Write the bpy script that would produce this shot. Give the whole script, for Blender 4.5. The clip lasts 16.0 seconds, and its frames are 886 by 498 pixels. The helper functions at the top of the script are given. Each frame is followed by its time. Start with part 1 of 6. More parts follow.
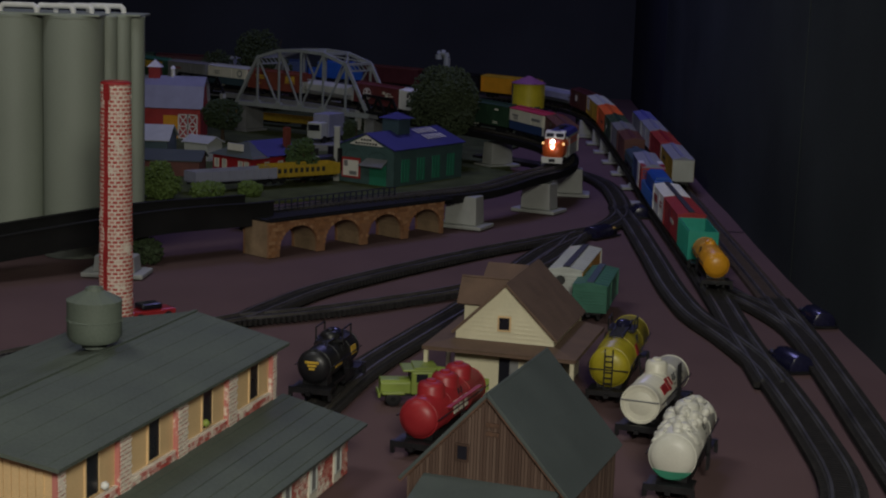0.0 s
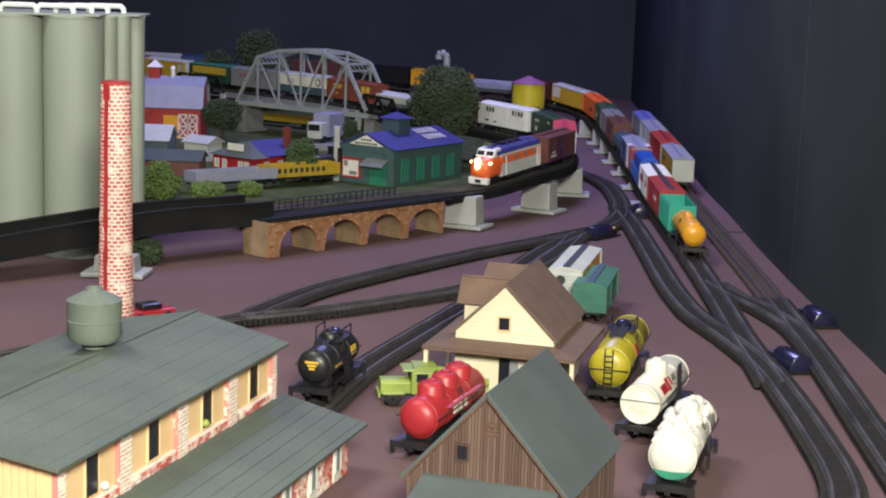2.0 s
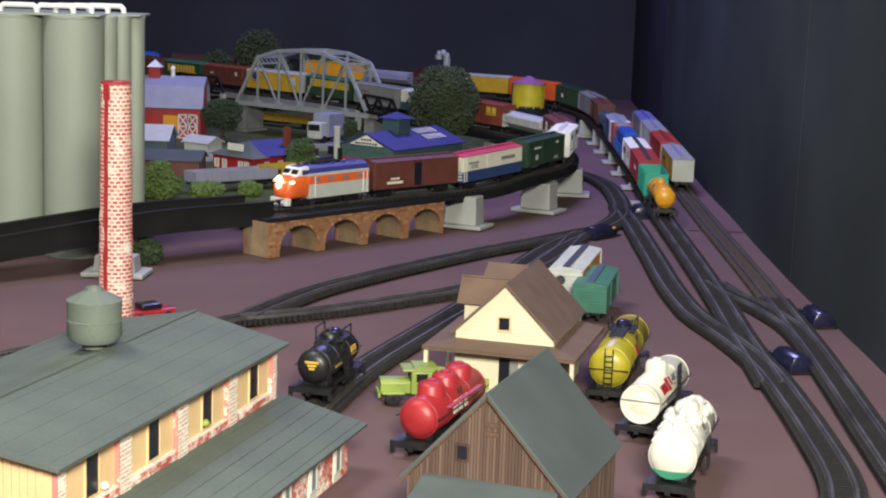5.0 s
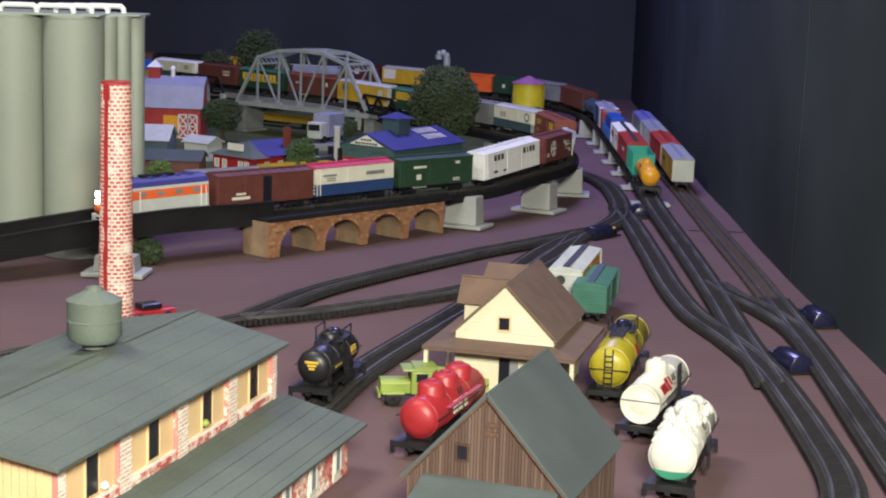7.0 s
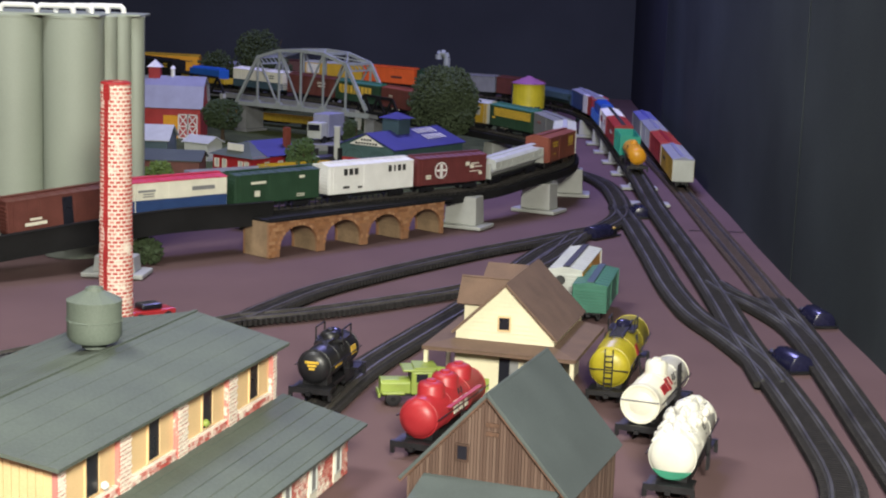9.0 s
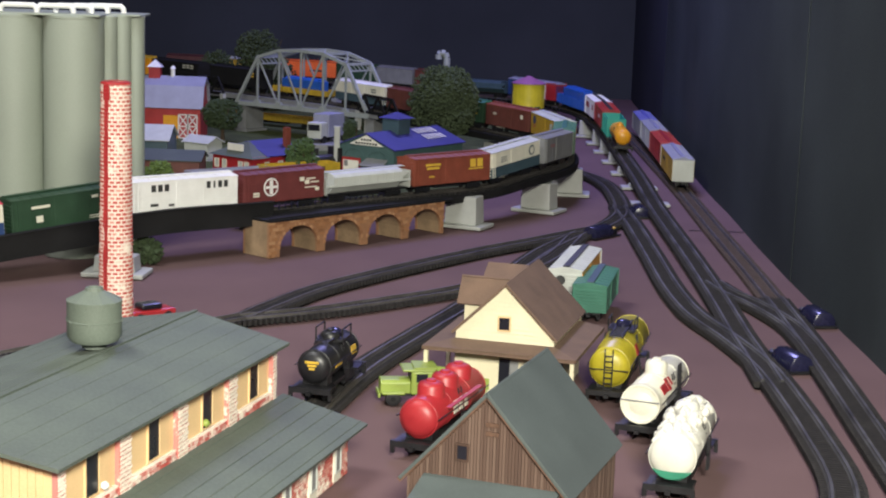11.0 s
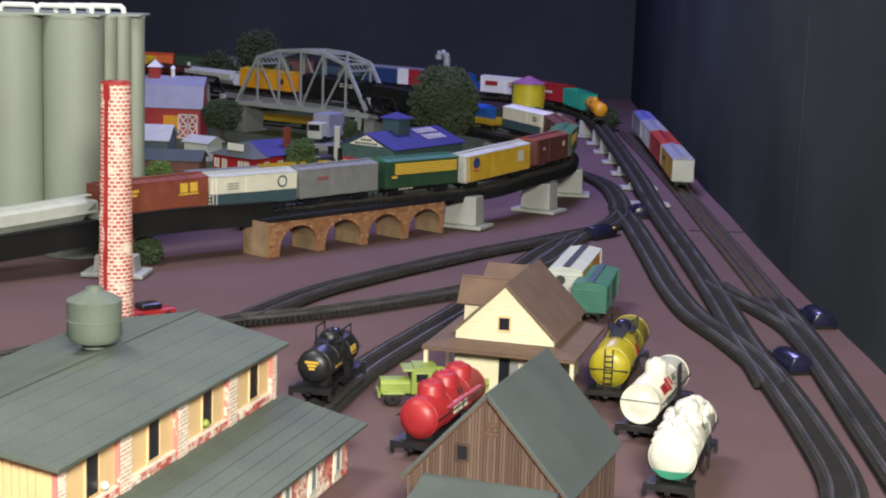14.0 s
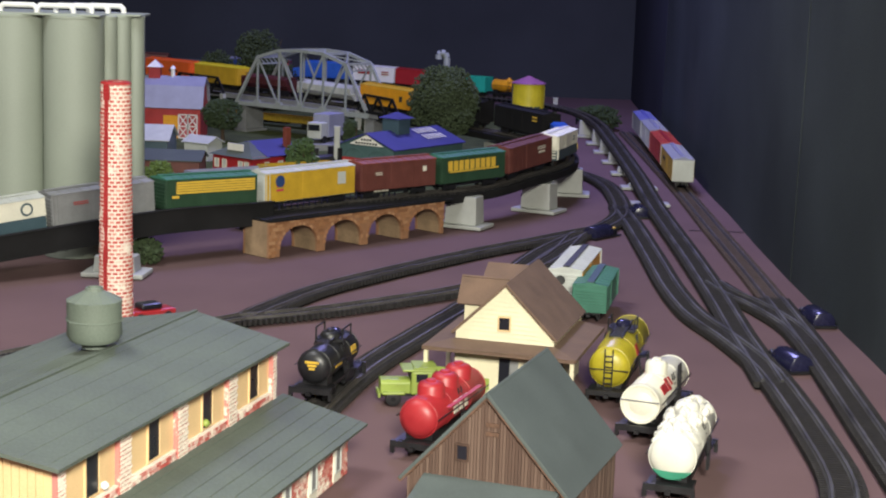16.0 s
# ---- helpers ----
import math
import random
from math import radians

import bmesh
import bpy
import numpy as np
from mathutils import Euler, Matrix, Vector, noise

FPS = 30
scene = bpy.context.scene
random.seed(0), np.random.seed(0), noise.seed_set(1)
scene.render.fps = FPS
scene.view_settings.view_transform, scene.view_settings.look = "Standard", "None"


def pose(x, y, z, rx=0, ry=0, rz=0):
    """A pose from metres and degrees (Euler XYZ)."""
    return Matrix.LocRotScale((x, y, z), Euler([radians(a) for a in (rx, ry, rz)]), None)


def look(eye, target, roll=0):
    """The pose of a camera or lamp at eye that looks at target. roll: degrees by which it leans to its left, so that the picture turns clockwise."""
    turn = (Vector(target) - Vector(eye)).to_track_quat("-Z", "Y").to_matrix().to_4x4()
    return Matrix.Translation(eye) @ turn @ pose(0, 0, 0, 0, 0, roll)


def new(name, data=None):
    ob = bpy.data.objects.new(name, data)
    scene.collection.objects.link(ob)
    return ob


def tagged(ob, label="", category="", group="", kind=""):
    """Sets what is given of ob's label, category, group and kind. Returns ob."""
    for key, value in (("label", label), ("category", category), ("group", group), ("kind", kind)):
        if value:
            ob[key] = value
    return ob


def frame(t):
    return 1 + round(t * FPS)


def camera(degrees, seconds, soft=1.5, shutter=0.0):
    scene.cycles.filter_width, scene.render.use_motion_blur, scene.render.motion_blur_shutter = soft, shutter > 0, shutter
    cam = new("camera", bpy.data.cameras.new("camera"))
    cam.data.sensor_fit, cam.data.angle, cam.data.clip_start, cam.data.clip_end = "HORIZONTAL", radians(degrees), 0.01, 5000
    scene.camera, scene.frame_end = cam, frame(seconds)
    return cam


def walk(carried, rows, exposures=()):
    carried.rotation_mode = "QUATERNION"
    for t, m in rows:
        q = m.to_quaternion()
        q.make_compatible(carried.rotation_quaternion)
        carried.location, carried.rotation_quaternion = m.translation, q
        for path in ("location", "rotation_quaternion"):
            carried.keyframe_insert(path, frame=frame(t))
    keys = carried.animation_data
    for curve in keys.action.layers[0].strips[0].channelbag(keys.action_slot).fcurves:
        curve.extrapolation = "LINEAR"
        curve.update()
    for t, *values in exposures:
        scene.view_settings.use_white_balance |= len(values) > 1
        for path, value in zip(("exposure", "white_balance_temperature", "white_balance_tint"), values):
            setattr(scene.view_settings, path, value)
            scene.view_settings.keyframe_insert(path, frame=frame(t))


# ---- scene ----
# The camera stands still: 34 cm above the table of a model railway.
CM = 0.01
cam = camera(30.903, 16.0, soft=2.1)
EYE = (0.0, 0.0, 0.34423)
TILT = radians(10.0347)
VIEW = look(EYE, (0.0, math.cos(TILT), 0.34423 - math.sin(TILT)), 2.0258)
walk(cam, [(0, VIEW), (16, VIEW)], exposures=[(0, -2.2), (0.5, -1.25), (1.0, -0.57), (1.5, 0.0), (16, 0.0)])

# ---- light ----
world = bpy.data.worlds.new("room")
scene.world = world
world.use_nodes = True
world.node_tree.nodes["Background"].inputs[0].default_value = (0.25, 0.28, 0.4, 1)
world.node_tree.nodes["Background"].inputs[1].default_value = 0.05


def lamp(name, eye, target, watts, colour, size):
    data = bpy.data.lights.new(name, "AREA")
    data.energy, data.color, data.shape, data.size, data.size_y = watts, colour, "RECTANGLE", size[0], size[1]
    ob = new(name, data)
    ob.matrix_world = look([v * CM for v in eye], [v * CM for v in target])
    return ob


lamp("front_lamp", (13, -30, 70), (-17, 100, 0), 48, (1.0, 0.965, 0.83), (0.3, 0.22))
lamp("ceiling_lamp_middle", (-60, 110, 146), (-20, 150, 0), 21, (0.96, 0.97, 0.97), (0.7, 0.4))
lamp("ceiling_lamp_back", (6, 290, 146), (6, 270, 0), 25, (0.4, 0.39, 1.0), (0.35, 0.6))


# ---- materials ----
def mat(name, colour, rough=0.5, var=0.12, scale=120.0, bump=0.0, metal=0.0, fine=900.0, glow=0.0, second=None, spread=0.5, spec=0.5):
    m = bpy.data.materials.new(name)
    m.use_nodes = True
    t = m.node_tree
    b = t.nodes["Principled BSDF"]
    co = t.nodes.new("ShaderNodeTexCoord")
    n1 = t.nodes.new("ShaderNodeTexNoise")
    n1.inputs["Scale"].default_value, n1.inputs["Detail"].default_value = scale, 5
    n2 = t.nodes.new("ShaderNodeTexNoise")
    n2.inputs["Scale"].default_value, n2.inputs["Detail"].default_value = fine, 3
    t.links.new(co.outputs["Object"], n1.inputs["Vector"])
    t.links.new(co.outputs["Object"], n2.inputs["Vector"])
    add = t.nodes.new("ShaderNodeMath")
    add.operation = "MULTIPLY_ADD"
    add.inputs[1].default_value = 0.6
    t.links.new(n1.outputs["Fac"], add.inputs[0])
    half = t.nodes.new("ShaderNodeMath")
    half.operation = "MULTIPLY"
    half.inputs[1].default_value = 0.4
    t.links.new(n2.outputs["Fac"], half.inputs[0])
    t.links.new(half.outputs[0], add.inputs[2])
    ramp = t.nodes.new("ShaderNodeValToRGB")
    ramp.color_ramp.elements[0].position = 0.5 - 0.3 * spread
    ramp.color_ramp.elements[1].position = 0.5 + 0.3 * spread
    other = second or [min(1, c * (1 + var)) for c in colour]
    base = colour if second else [c * (1 - var) for c in colour]
    ramp.color_ramp.elements[0].color = (*base, 1)
    ramp.color_ramp.elements[1].color = (*other, 1)
    t.links.new(add.outputs[0], ramp.inputs["Fac"])
    t.links.new(ramp.outputs["Color"], b.inputs["Base Color"])
    rr = t.nodes.new("ShaderNodeMapRange")
    rr.inputs["To Min"].default_value, rr.inputs["To Max"].default_value = max(0.02, rough - 0.1), min(1, rough + 0.1)
    t.links.new(n1.outputs["Fac"], rr.inputs["Value"])
    t.links.new(rr.outputs["Result"], b.inputs["Roughness"])
    b.inputs["Metallic"].default_value = metal
    b.inputs["Specular IOR Level"].default_value = spec
    if bump:
        bp = t.nodes.new("ShaderNodeBump")
        bp.inputs["Strength"].default_value, bp.inputs["Distance"].default_value = bump, 0.0006
        t.links.new(n2.outputs["Fac"], bp.inputs["Height"])
        t.links.new(bp.outputs["Normal"], b.inputs["Normal"])
    if glow:
        b.inputs["Emission Color"].default_value = (*colour, 1)
        b.inputs["Emission Strength"].default_value = glow
    return m


# ---- mesh helpers, in centimetres ----
class Shape:
    def __init__(self):
        self.v, self.f = [], []

    def add(self, verts, faces, m=None):
        k = len(self.v)
        self.v += [tuple(m @ Vector(p)) if m else tuple(p) for p in verts]
        self.f += [tuple(i + k for i in f) for f in faces]
        return self

    def box(self, x0, x1, y0, y1, z0, z1, m=None):
        c = [(x, y, z) for z in (z0, z1) for y in (y0, y1) for x in (x0, x1)]
        return self.add(c, [(0, 2, 3, 1), (4, 5, 7, 6), (0, 1, 5, 4), (2, 6, 7, 3), (0, 4, 6, 2), (1, 3, 7, 5)], m)

    def prism(self, profile, x0, x1, m=None):
        """A closed (y, z) profile drawn out along x."""
        n = len(profile)
        c = [(x0, y, z) for y, z in profile] + [(x1, y, z) for y, z in profile]
        f = [tuple(range(n - 1, -1, -1)), tuple(range(n, 2 * n))]
        f += [(i, (i + 1) % n, n + (i + 1) % n, n + i) for i in range(n)]
        return self.add(c, f, m)

    def lathe(self, rings, n=24, m=None, axis="z"):
        """Rings of (radius, height) round an axis, closed at both ends."""
        c = []
        for r, h in rings:
            for i in range(n):
                a = 2 * math.pi * i / n
                p = (r * math.cos(a), r * math.sin(a), h)
                c.append(p if axis == "z" else (p[2], p[0], p[1]) if axis == "x" else (p[0], p[2], p[1]))
        k = len(rings)
        f = [tuple(range(n - 1, -1, -1)), tuple(range((k - 1) * n, k * n))]
        f += [(j * n + i, j * n + (i + 1) % n, (j + 1) * n + (i + 1) % n, (j + 1) * n + i) for j in range(k - 1) for i in range(n)]
        return self.add(c, f, m)

    def rod(self, a, b, r, n=6):
        a, b = Vector(a), Vector(b)
        q = (b - a).to_track_quat("Z", "Y").to_matrix().to_4x4()
        return self.lathe([(r, 0), (r, (b - a).length)], n, Matrix.Translation(a) @ q)

    def beam(self, a, b, w, h):
        """A bar of rectangular section from a to b."""
        a, b = Vector(a), Vector(b)
        d = b - a
        q = d.to_track_quat("X", "Z").to_matrix().to_4x4()
        return self.box(0, d.length, -w / 2, w / 2, -h / 2, h / 2, Matrix.Translation(a) @ q)

    def sheet(self, a, b, c, d, t):
        """A four-cornered slab of thickness t below its corners."""
        p = [Vector(q) for q in (a, b, c, d)]
        n = (p[1] - p[0]).cross(p[3] - p[0]).normalized() * t
        if n.z < 0:
            n = -n
        return self.add([*p, *[q - n for q in p]], [(0, 1, 2, 3), (7, 6, 5, 4), (0, 4, 5, 1), (1, 5, 6, 2), (2, 6, 7, 3), (3, 7, 4, 0)])


def mesh_of(name, shape, material, bevel=0.0, smooth=False):
    me = bpy.data.meshes.new(name)
    me.from_pydata([(x * CM, y * CM, z * CM) for x, y, z in shape.v], [], shape.f)
    bm = bmesh.new()
    bm.from_mesh(me)
    bmesh.ops.recalc_face_normals(bm, faces=bm.faces)
    if bevel:
        sharp = [e for e in bm.edges if len(e.link_faces) == 2 and e.calc_face_angle(0) > 0.6]
        bmesh.ops.bevel(bm, geom=sharp, offset=bevel * CM, segments=2, affect="EDGES", profile=0.5)
    bm.to_mesh(me)
    bm.free()
    if smooth:
        me.shade_smooth()
        me.set_sharp_from_angle(angle=0.7)
    me.materials.append(material)
    return me


def part(name, shape, material, parent=None, label="", bevel=0.0, smooth=False, at=None):
    ob = new(name, shape if isinstance(shape, bpy.types.Mesh) else mesh_of(name, shape, material, bevel, smooth))
    ob.parent = parent
    if at:
        ob.matrix_basis = at
    return tagged(ob, label)


def pieces(parent, name, mesh, poses, label=""):
    """Alike pieces on one mesh, each an object of its own."""
    for m in poses:
        ob = new(name, mesh)
        ob.parent = parent
        ob.matrix_basis = Matrix.Translation(m.translation * CM) @ m.to_3x3().to_4x4()
        tagged(ob, label)


def block_pose(x0, x1, y0, y1, z0, z1, m=None):
    """The pose that turns a one-centimetre cube into this block."""
    b = Matrix.Translation(((x0 + x1) / 2, (y0 + y1) / 2, (z0 + z1) / 2)) @ Matrix.Diagonal((x1 - x0, y1 - y0, z1 - z0, 1))
    return m @ b if m else b


def place(x, y, z=0.0, turn=0.0):
    """A pose from centimetres and degrees."""
    return pose(x * CM, y * CM, z * CM, 0, 0, turn)


def thing(name, where, label, category, group="", kind=""):
    ob = new(name)
    ob.empty_display_size = 0.02
    ob.matrix_basis = where
    return tagged(ob, label, category, group, kind)


def structure(name, shape, material, label, bevel=0.0, smooth=False):
    return tagged(part(name, shape, material, None, "", bevel, smooth), label, name.split("_")[0], "", "structure")


def smooth_line(points, step):
    """Points at even steps along a smooth curve through those given (any dimension)."""
    p = [np.array(q, float) for q in points]
    p = [2 * p[0] - p[1], *p, 2 * p[-1] - p[-2]]
    out = []
    for i in range(1, len(p) - 2):
        a, b, c, d = p[i - 1:i + 3]
        for u in np.linspace(0, 1, 40, endpoint=False):
            out.append(0.5 * (2 * b + (c - a) * u + (2 * a - 5 * b + 4 * c - d) * u * u + (3 * b - a - 3 * c + d) * u ** 3))
    out.append(p[-2])
    out = np.array(out)
    s = np.concatenate([[0], np.cumsum(np.linalg.norm(np.diff(out, axis=0), axis=1))])
    at = np.linspace(0, s[-1], max(2, int(s[-1] / step) + 1))
    return np.stack([np.interp(at, s, out[:, k]) for k in range(out.shape[1])], 1)


FELT = mat("felt", (0.148, 0.093, 0.094), 0.95, 0.15, 9, 0.5, fine=1300, spec=0.1, spread=0.8)
GRASS = mat("grass_mat", (0.075, 0.09, 0.035), 0.95, 0.35, 25, 0.8, fine=900, spec=0.1)
CLOTH = mat("wall_cloth", (0.042, 0.051, 0.051), 0.9, 0.3, 4, 0.25, fine=700, spec=0.12)
NAVY = mat("wall_paint", (0.034, 0.038, 0.05), 0.9, 0.25, 3, 0.2, fine=500, spec=0.12)
CEIL = mat("ceiling_paint", (0.25, 0.25, 0.25), 0.9, 0.05, 5)
BLACK = mat("black_plastic", (0.012, 0.012, 0.014), 0.42, 0.3, 90, 0.15)
MATTE = mat("black_card", (0.011, 0.011, 0.012), 0.75, 0.3, 40, 0.3, spec=0.2)
TIE = mat("tie_plastic", (0.03, 0.028, 0.028), 0.9, 0.35, 200, 0.3, spec=0.12)
OLDTIE = mat("weathered_tie", (0.07, 0.052, 0.05), 0.9, 0.3, 200, 0.3, spec=0.2)
ROADBED = mat("roadbed_plastic", (0.003, 0.003, 0.003), 0.95, 0.3, 120, 0.3, spec=0.06)
FENCE = mat("railing_paint", (0.02, 0.02, 0.05), 0.5, 0.2)
RAIL = mat("nickel_rail", (0.1, 0.098, 0.096), 0.5, 0.6, 20, 0.15, metal=0.4)
BRASS = mat("dull_rail", (0.1, 0.092, 0.085), 0.5, 0.35, 50, 0.2, metal=0.5)
SWITCH = mat("switch_box", (0.014, 0.014, 0.04), 0.25, 0.2, 100)
CONCRETE = mat("pier_plastic", (0.36, 0.37, 0.35), 0.6, 0.12, 40, 0.2)
SILO = mat("silo_plastic", (0.285, 0.318, 0.265), 0.6, 0.1, 9, 0.08, spread=0.7)
WHITE = mat("white_plastic", (0.78, 0.78, 0.76), 0.4, 0.07, 60)
TRUSS = mat("truss_grey", (0.3, 0.33, 0.33), 0.5, 0.15, 60, 0.1)
STONE = mat("arch_stone", (0.33, 0.17, 0.085), 0.8, 0.5, 130, 0.6, second=(0.23, 0.115, 0.06), spread=0.9)
STONE_SIDE = mat("arch_core", (0.27, 0.185, 0.11), 0.85, 0.3, 60, 0.5)
SLATE = mat("slate_blue_roof", (0.075, 0.08, 0.105), 0.75, 0.18, 30, 0.2)
ROOF = mat("slate_green_roof", (0.088, 0.107, 0.09), 0.75, 0.18, 20, 0.25, fine=500)
BARNROOF = mat("barn_roof", (0.068, 0.084, 0.084), 0.85, 0.14, 30, 0.2)
BROWNROOF = mat("brown_roof", (0.135, 0.085, 0.06), 0.85, 0.2, 60, 0.4)
CREAM = mat("cream_siding", (0.64, 0.59, 0.42), 0.55, 0.07, 40, 0.08)
TAN = mat("tan_panel", (0.7, 0.49, 0.26), 0.6, 0.1, 30, 0.1)
WOOD = mat("barn_wood", (0.105, 0.056, 0.036), 0.8, 0.45, 70, 0.5)
DARK = mat("dark_opening", (0.012, 0.013, 0.02), 0.3, 0.1)
RED = mat("red_paint", (0.36, 0.028, 0.03), 0.4, 0.18, 40)
BRIGHTRED = mat("bright_red", (0.34, 0.022, 0.028), 0.42, 0.12, 60)
ORANGE = mat("orange_paint", (0.75, 0.13, 0.03), 0.35, 0.12, 60)
GOLD = mat("orange_yellow", (0.72, 0.33, 0.02), 0.35, 0.1, 60)
YELLOW = mat("yellow_paint", (0.53, 0.33, 0.03), 0.4, 0.14, 60)
MUSTARD = mat("mustard_paint", (0.46, 0.31, 0.03), 0.4, 0.15, 60)
LEMON = mat("tank_yellow", (0.62, 0.52, 0.03), 0.4, 0.15, 40)
OLIVE = mat("olive_yellow", (0.36, 0.3, 0.02), 0.38, 0.18, 60)
LIME = mat("lime_paint", (0.25, 0.32, 0.065), 0.45, 0.12, 60)
BROWN = mat("boxcar_brown", (0.12, 0.038, 0.03), 0.5, 0.2, 60, 0.1)
RUST = mat("rust_brown", (0.21, 0.055, 0.032), 0.5, 0.2, 60, 0.1)
MAROON = mat("maroon_paint", (0.075, 0.018, 0.02), 0.5, 0.2, 60, 0.1)
GREEN = mat("boxcar_green", (0.024, 0.058, 0.032), 0.45, 0.2, 60)
TEAL = mat("teal_paint", (0.02, 0.34, 0.25), 0.4, 0.12, 60)
PINE = mat("engine_house_green", (0.055, 0.105, 0.105), 0.6, 0.18, 60, 0.15)
BLUE = mat("blue_paint", (0.02, 0.1, 0.42), 0.4, 0.14, 60)
DEEPBLUE = mat("deep_blue", (0.025, 0.055, 0.16), 0.45, 0.16, 60)
# roof blue deepened, putting the blue overhead light into the colour
ROOFBLUE = mat("blue_roof", (0.032, 0.032, 0.17), 0.55, 0.15, 40, 0.15)
PALEBLUE = mat("lilac_grey", (0.27, 0.28, 0.37), 0.5, 0.12, 40)
STEEL = mat("dark_teal_steel", (0.045, 0.08, 0.1), 0.5, 0.16, 60)
GREY = mat("car_grey", (0.2, 0.205, 0.21), 0.5, 0.15, 60, 0.1)
PALE = mat("pale_grey", (0.48, 0.5, 0.47), 0.5, 0.1, 60)
TANKWHITE = mat("tank_white", (0.62, 0.61, 0.54), 0.45, 0.08, 40)
OFFWHITE = mat("off_white", (0.7, 0.68, 0.57), 0.35, 0.08, 60)
ROSE = mat("rose_roof", (0.5, 0.04, 0.09), 0.45, 0.12, 60)
VIOLET = mat("violet_roof", (0.32, 0.12, 0.26), 0.55, 0.12, 60)
SIGNWHITE = mat("sign_white", (0.75, 0.73, 0.66), 0.6, 0.06)
INK = mat("ink", (0.03, 0.03, 0.03), 0.6, 0.1)
GILT = mat("yellow_lettering", (0.65, 0.42, 0.05), 0.5, 0.1)
HEADLIGHT = mat("headlight_glow", (1.0, 0.9, 0.7), 0.3, 0.0, glow=25)
MARKER = mat("marker_glow", (1.0, 0.6, 0.25), 0.3, 0.0, glow=6)
OXIDE = mat("red_oxide", (0.135, 0.034, 0.033), 0.5, 0.2, 60, 0.1)
TANKGREEN = mat("grey_green_tank", (0.115, 0.14, 0.115), 0.7, 0.16, 25, 0.2)
BARK = mat("bark", (0.06, 0.04, 0.025), 0.9, 0.3, 200, 0.6)
LEAF = mat("leaf_dark", (0.034, 0.054, 0.022), 0.95, 0.25, 150, 0.4)
LEAFLIGHT = mat("leaf_light", (0.09, 0.14, 0.03), 0.85, 0.4, 150, 0.4)
LEAFMID = mat("leaf_mid", (0.05, 0.088, 0.028), 0.9, 0.4, 150, 0.4)
LEAFGREY = mat("leaf_olive", (0.042, 0.06, 0.027), 1.0, 0.15, 150, 0.4)


def varied(name, first, second, third, rough=0.8, single=False, wash_glare=0.0):
    """Colours picked at random for each island of a joined mesh, or for each object."""
    m = mat(name, first, rough, 0.2, 300, 0.4)
    t = m.node_tree
    g = t.nodes.new("ShaderNodeObjectInfo" if single else "ShaderNodeNewGeometry")
    r = t.nodes.new("ShaderNodeValToRGB")
    r.color_ramp.elements[0].color, r.color_ramp.elements[1].color = (*first, 1), (*third, 1)
    mid = r.color_ramp.elements.new(0.5)
    mid.color = (*second, 1)
    t.links.new(g.outputs["Random" if single else "Random Per Island"], r.inputs["Fac"])
    out = r.outputs["Color"]
    if wash_glare:
        # patches of old whitewash; on the chimney also painted-in glare
        n = t.nodes.new("ShaderNodeTexNoise")
        n.inputs["Scale"].default_value, n.inputs["Detail"].default_value = 70, 4
        n.inputs["Roughness"].default_value = 0.7
        t.links.new(t.nodes["Texture Coordinate"].outputs["Object"], n.inputs["Vector"])
        k = t.nodes.new("ShaderNodeMapRange")
        k.inputs["From Min"].default_value, k.inputs["From Max"].default_value = 0.62 - wash_glare * 0.3, 0.72 - wash_glare * 0.3
        t.links.new(n.outputs["Fac"], k.inputs["Value"])
        x = t.nodes.new("ShaderNodeMix")
        x.data_type = "RGBA"
        x.inputs["B"].default_value = (0.8, 0.72, 0.62, 1)
        t.links.new(k.outputs["Result"], x.inputs["Factor"])
        t.links.new(out, x.inputs["A"])
        out = x.outputs["Result"]
    t.links.new(out, t.nodes["Principled BSDF"].inputs["Base Color"])
    return m


WASHED = varied("whitewashed_brick", (0.42, 0.06, 0.05), (0.5, 0.14, 0.12), (0.66, 0.45, 0.4), wash_glare=0.36)
# the chimney's white patches also paint in the glare that bleaches its bricks
STACK = varied("stack_brick", (0.46, 0.06, 0.05), (0.5, 0.1, 0.08), (0.62, 0.3, 0.25), wash_glare=0.28)
WASHED_ONE = varied("whitewashed_brick_piece", (0.42, 0.06, 0.05), (0.55, 0.25, 0.2), (0.76, 0.66, 0.6), single=True, wash_glare=0.6)
REDBRICK = varied("red_brick", (0.42, 0.07, 0.06), (0.5, 0.14, 0.11), (0.6, 0.36, 0.3), wash_glare=0.35)
MORTAR = mat("mortar", (0.78, 0.7, 0.62), 0.85, 0.12, 120, 0.4)
STONES = varied("rubble_stone", (0.22, 0.1, 0.045), (0.32, 0.15, 0.065), (0.42, 0.24, 0.125))
STONE_ONE = varied("rubble_stone_piece", (0.22, 0.1, 0.045), (0.32, 0.15, 0.065), (0.42, 0.24, 0.125), single=True)
BOARD_ONE = varied("board_piece", (0.075, 0.043, 0.032), (0.1, 0.06, 0.045), (0.15, 0.098, 0.075), single=True)


# ---- the place: table, walls, tracks ----
g = Shape()
n = 60
xs, ys = np.linspace(-340, 75, n), np.linspace(-120, 470, n)
g.add([(x, y, 0.12 * noise.noise((x / 23, y / 23, 3)) - 0.12) for y in ys for x in xs], [(j * n + i, j * n + i + 1, (j + 1) * n + i + 1, (j + 1) * n + i) for j in range(n - 1) for i in range(n - 1)])
structure("ground", g, FELT, "mauve-brown felt covering the layout table", smooth=True)


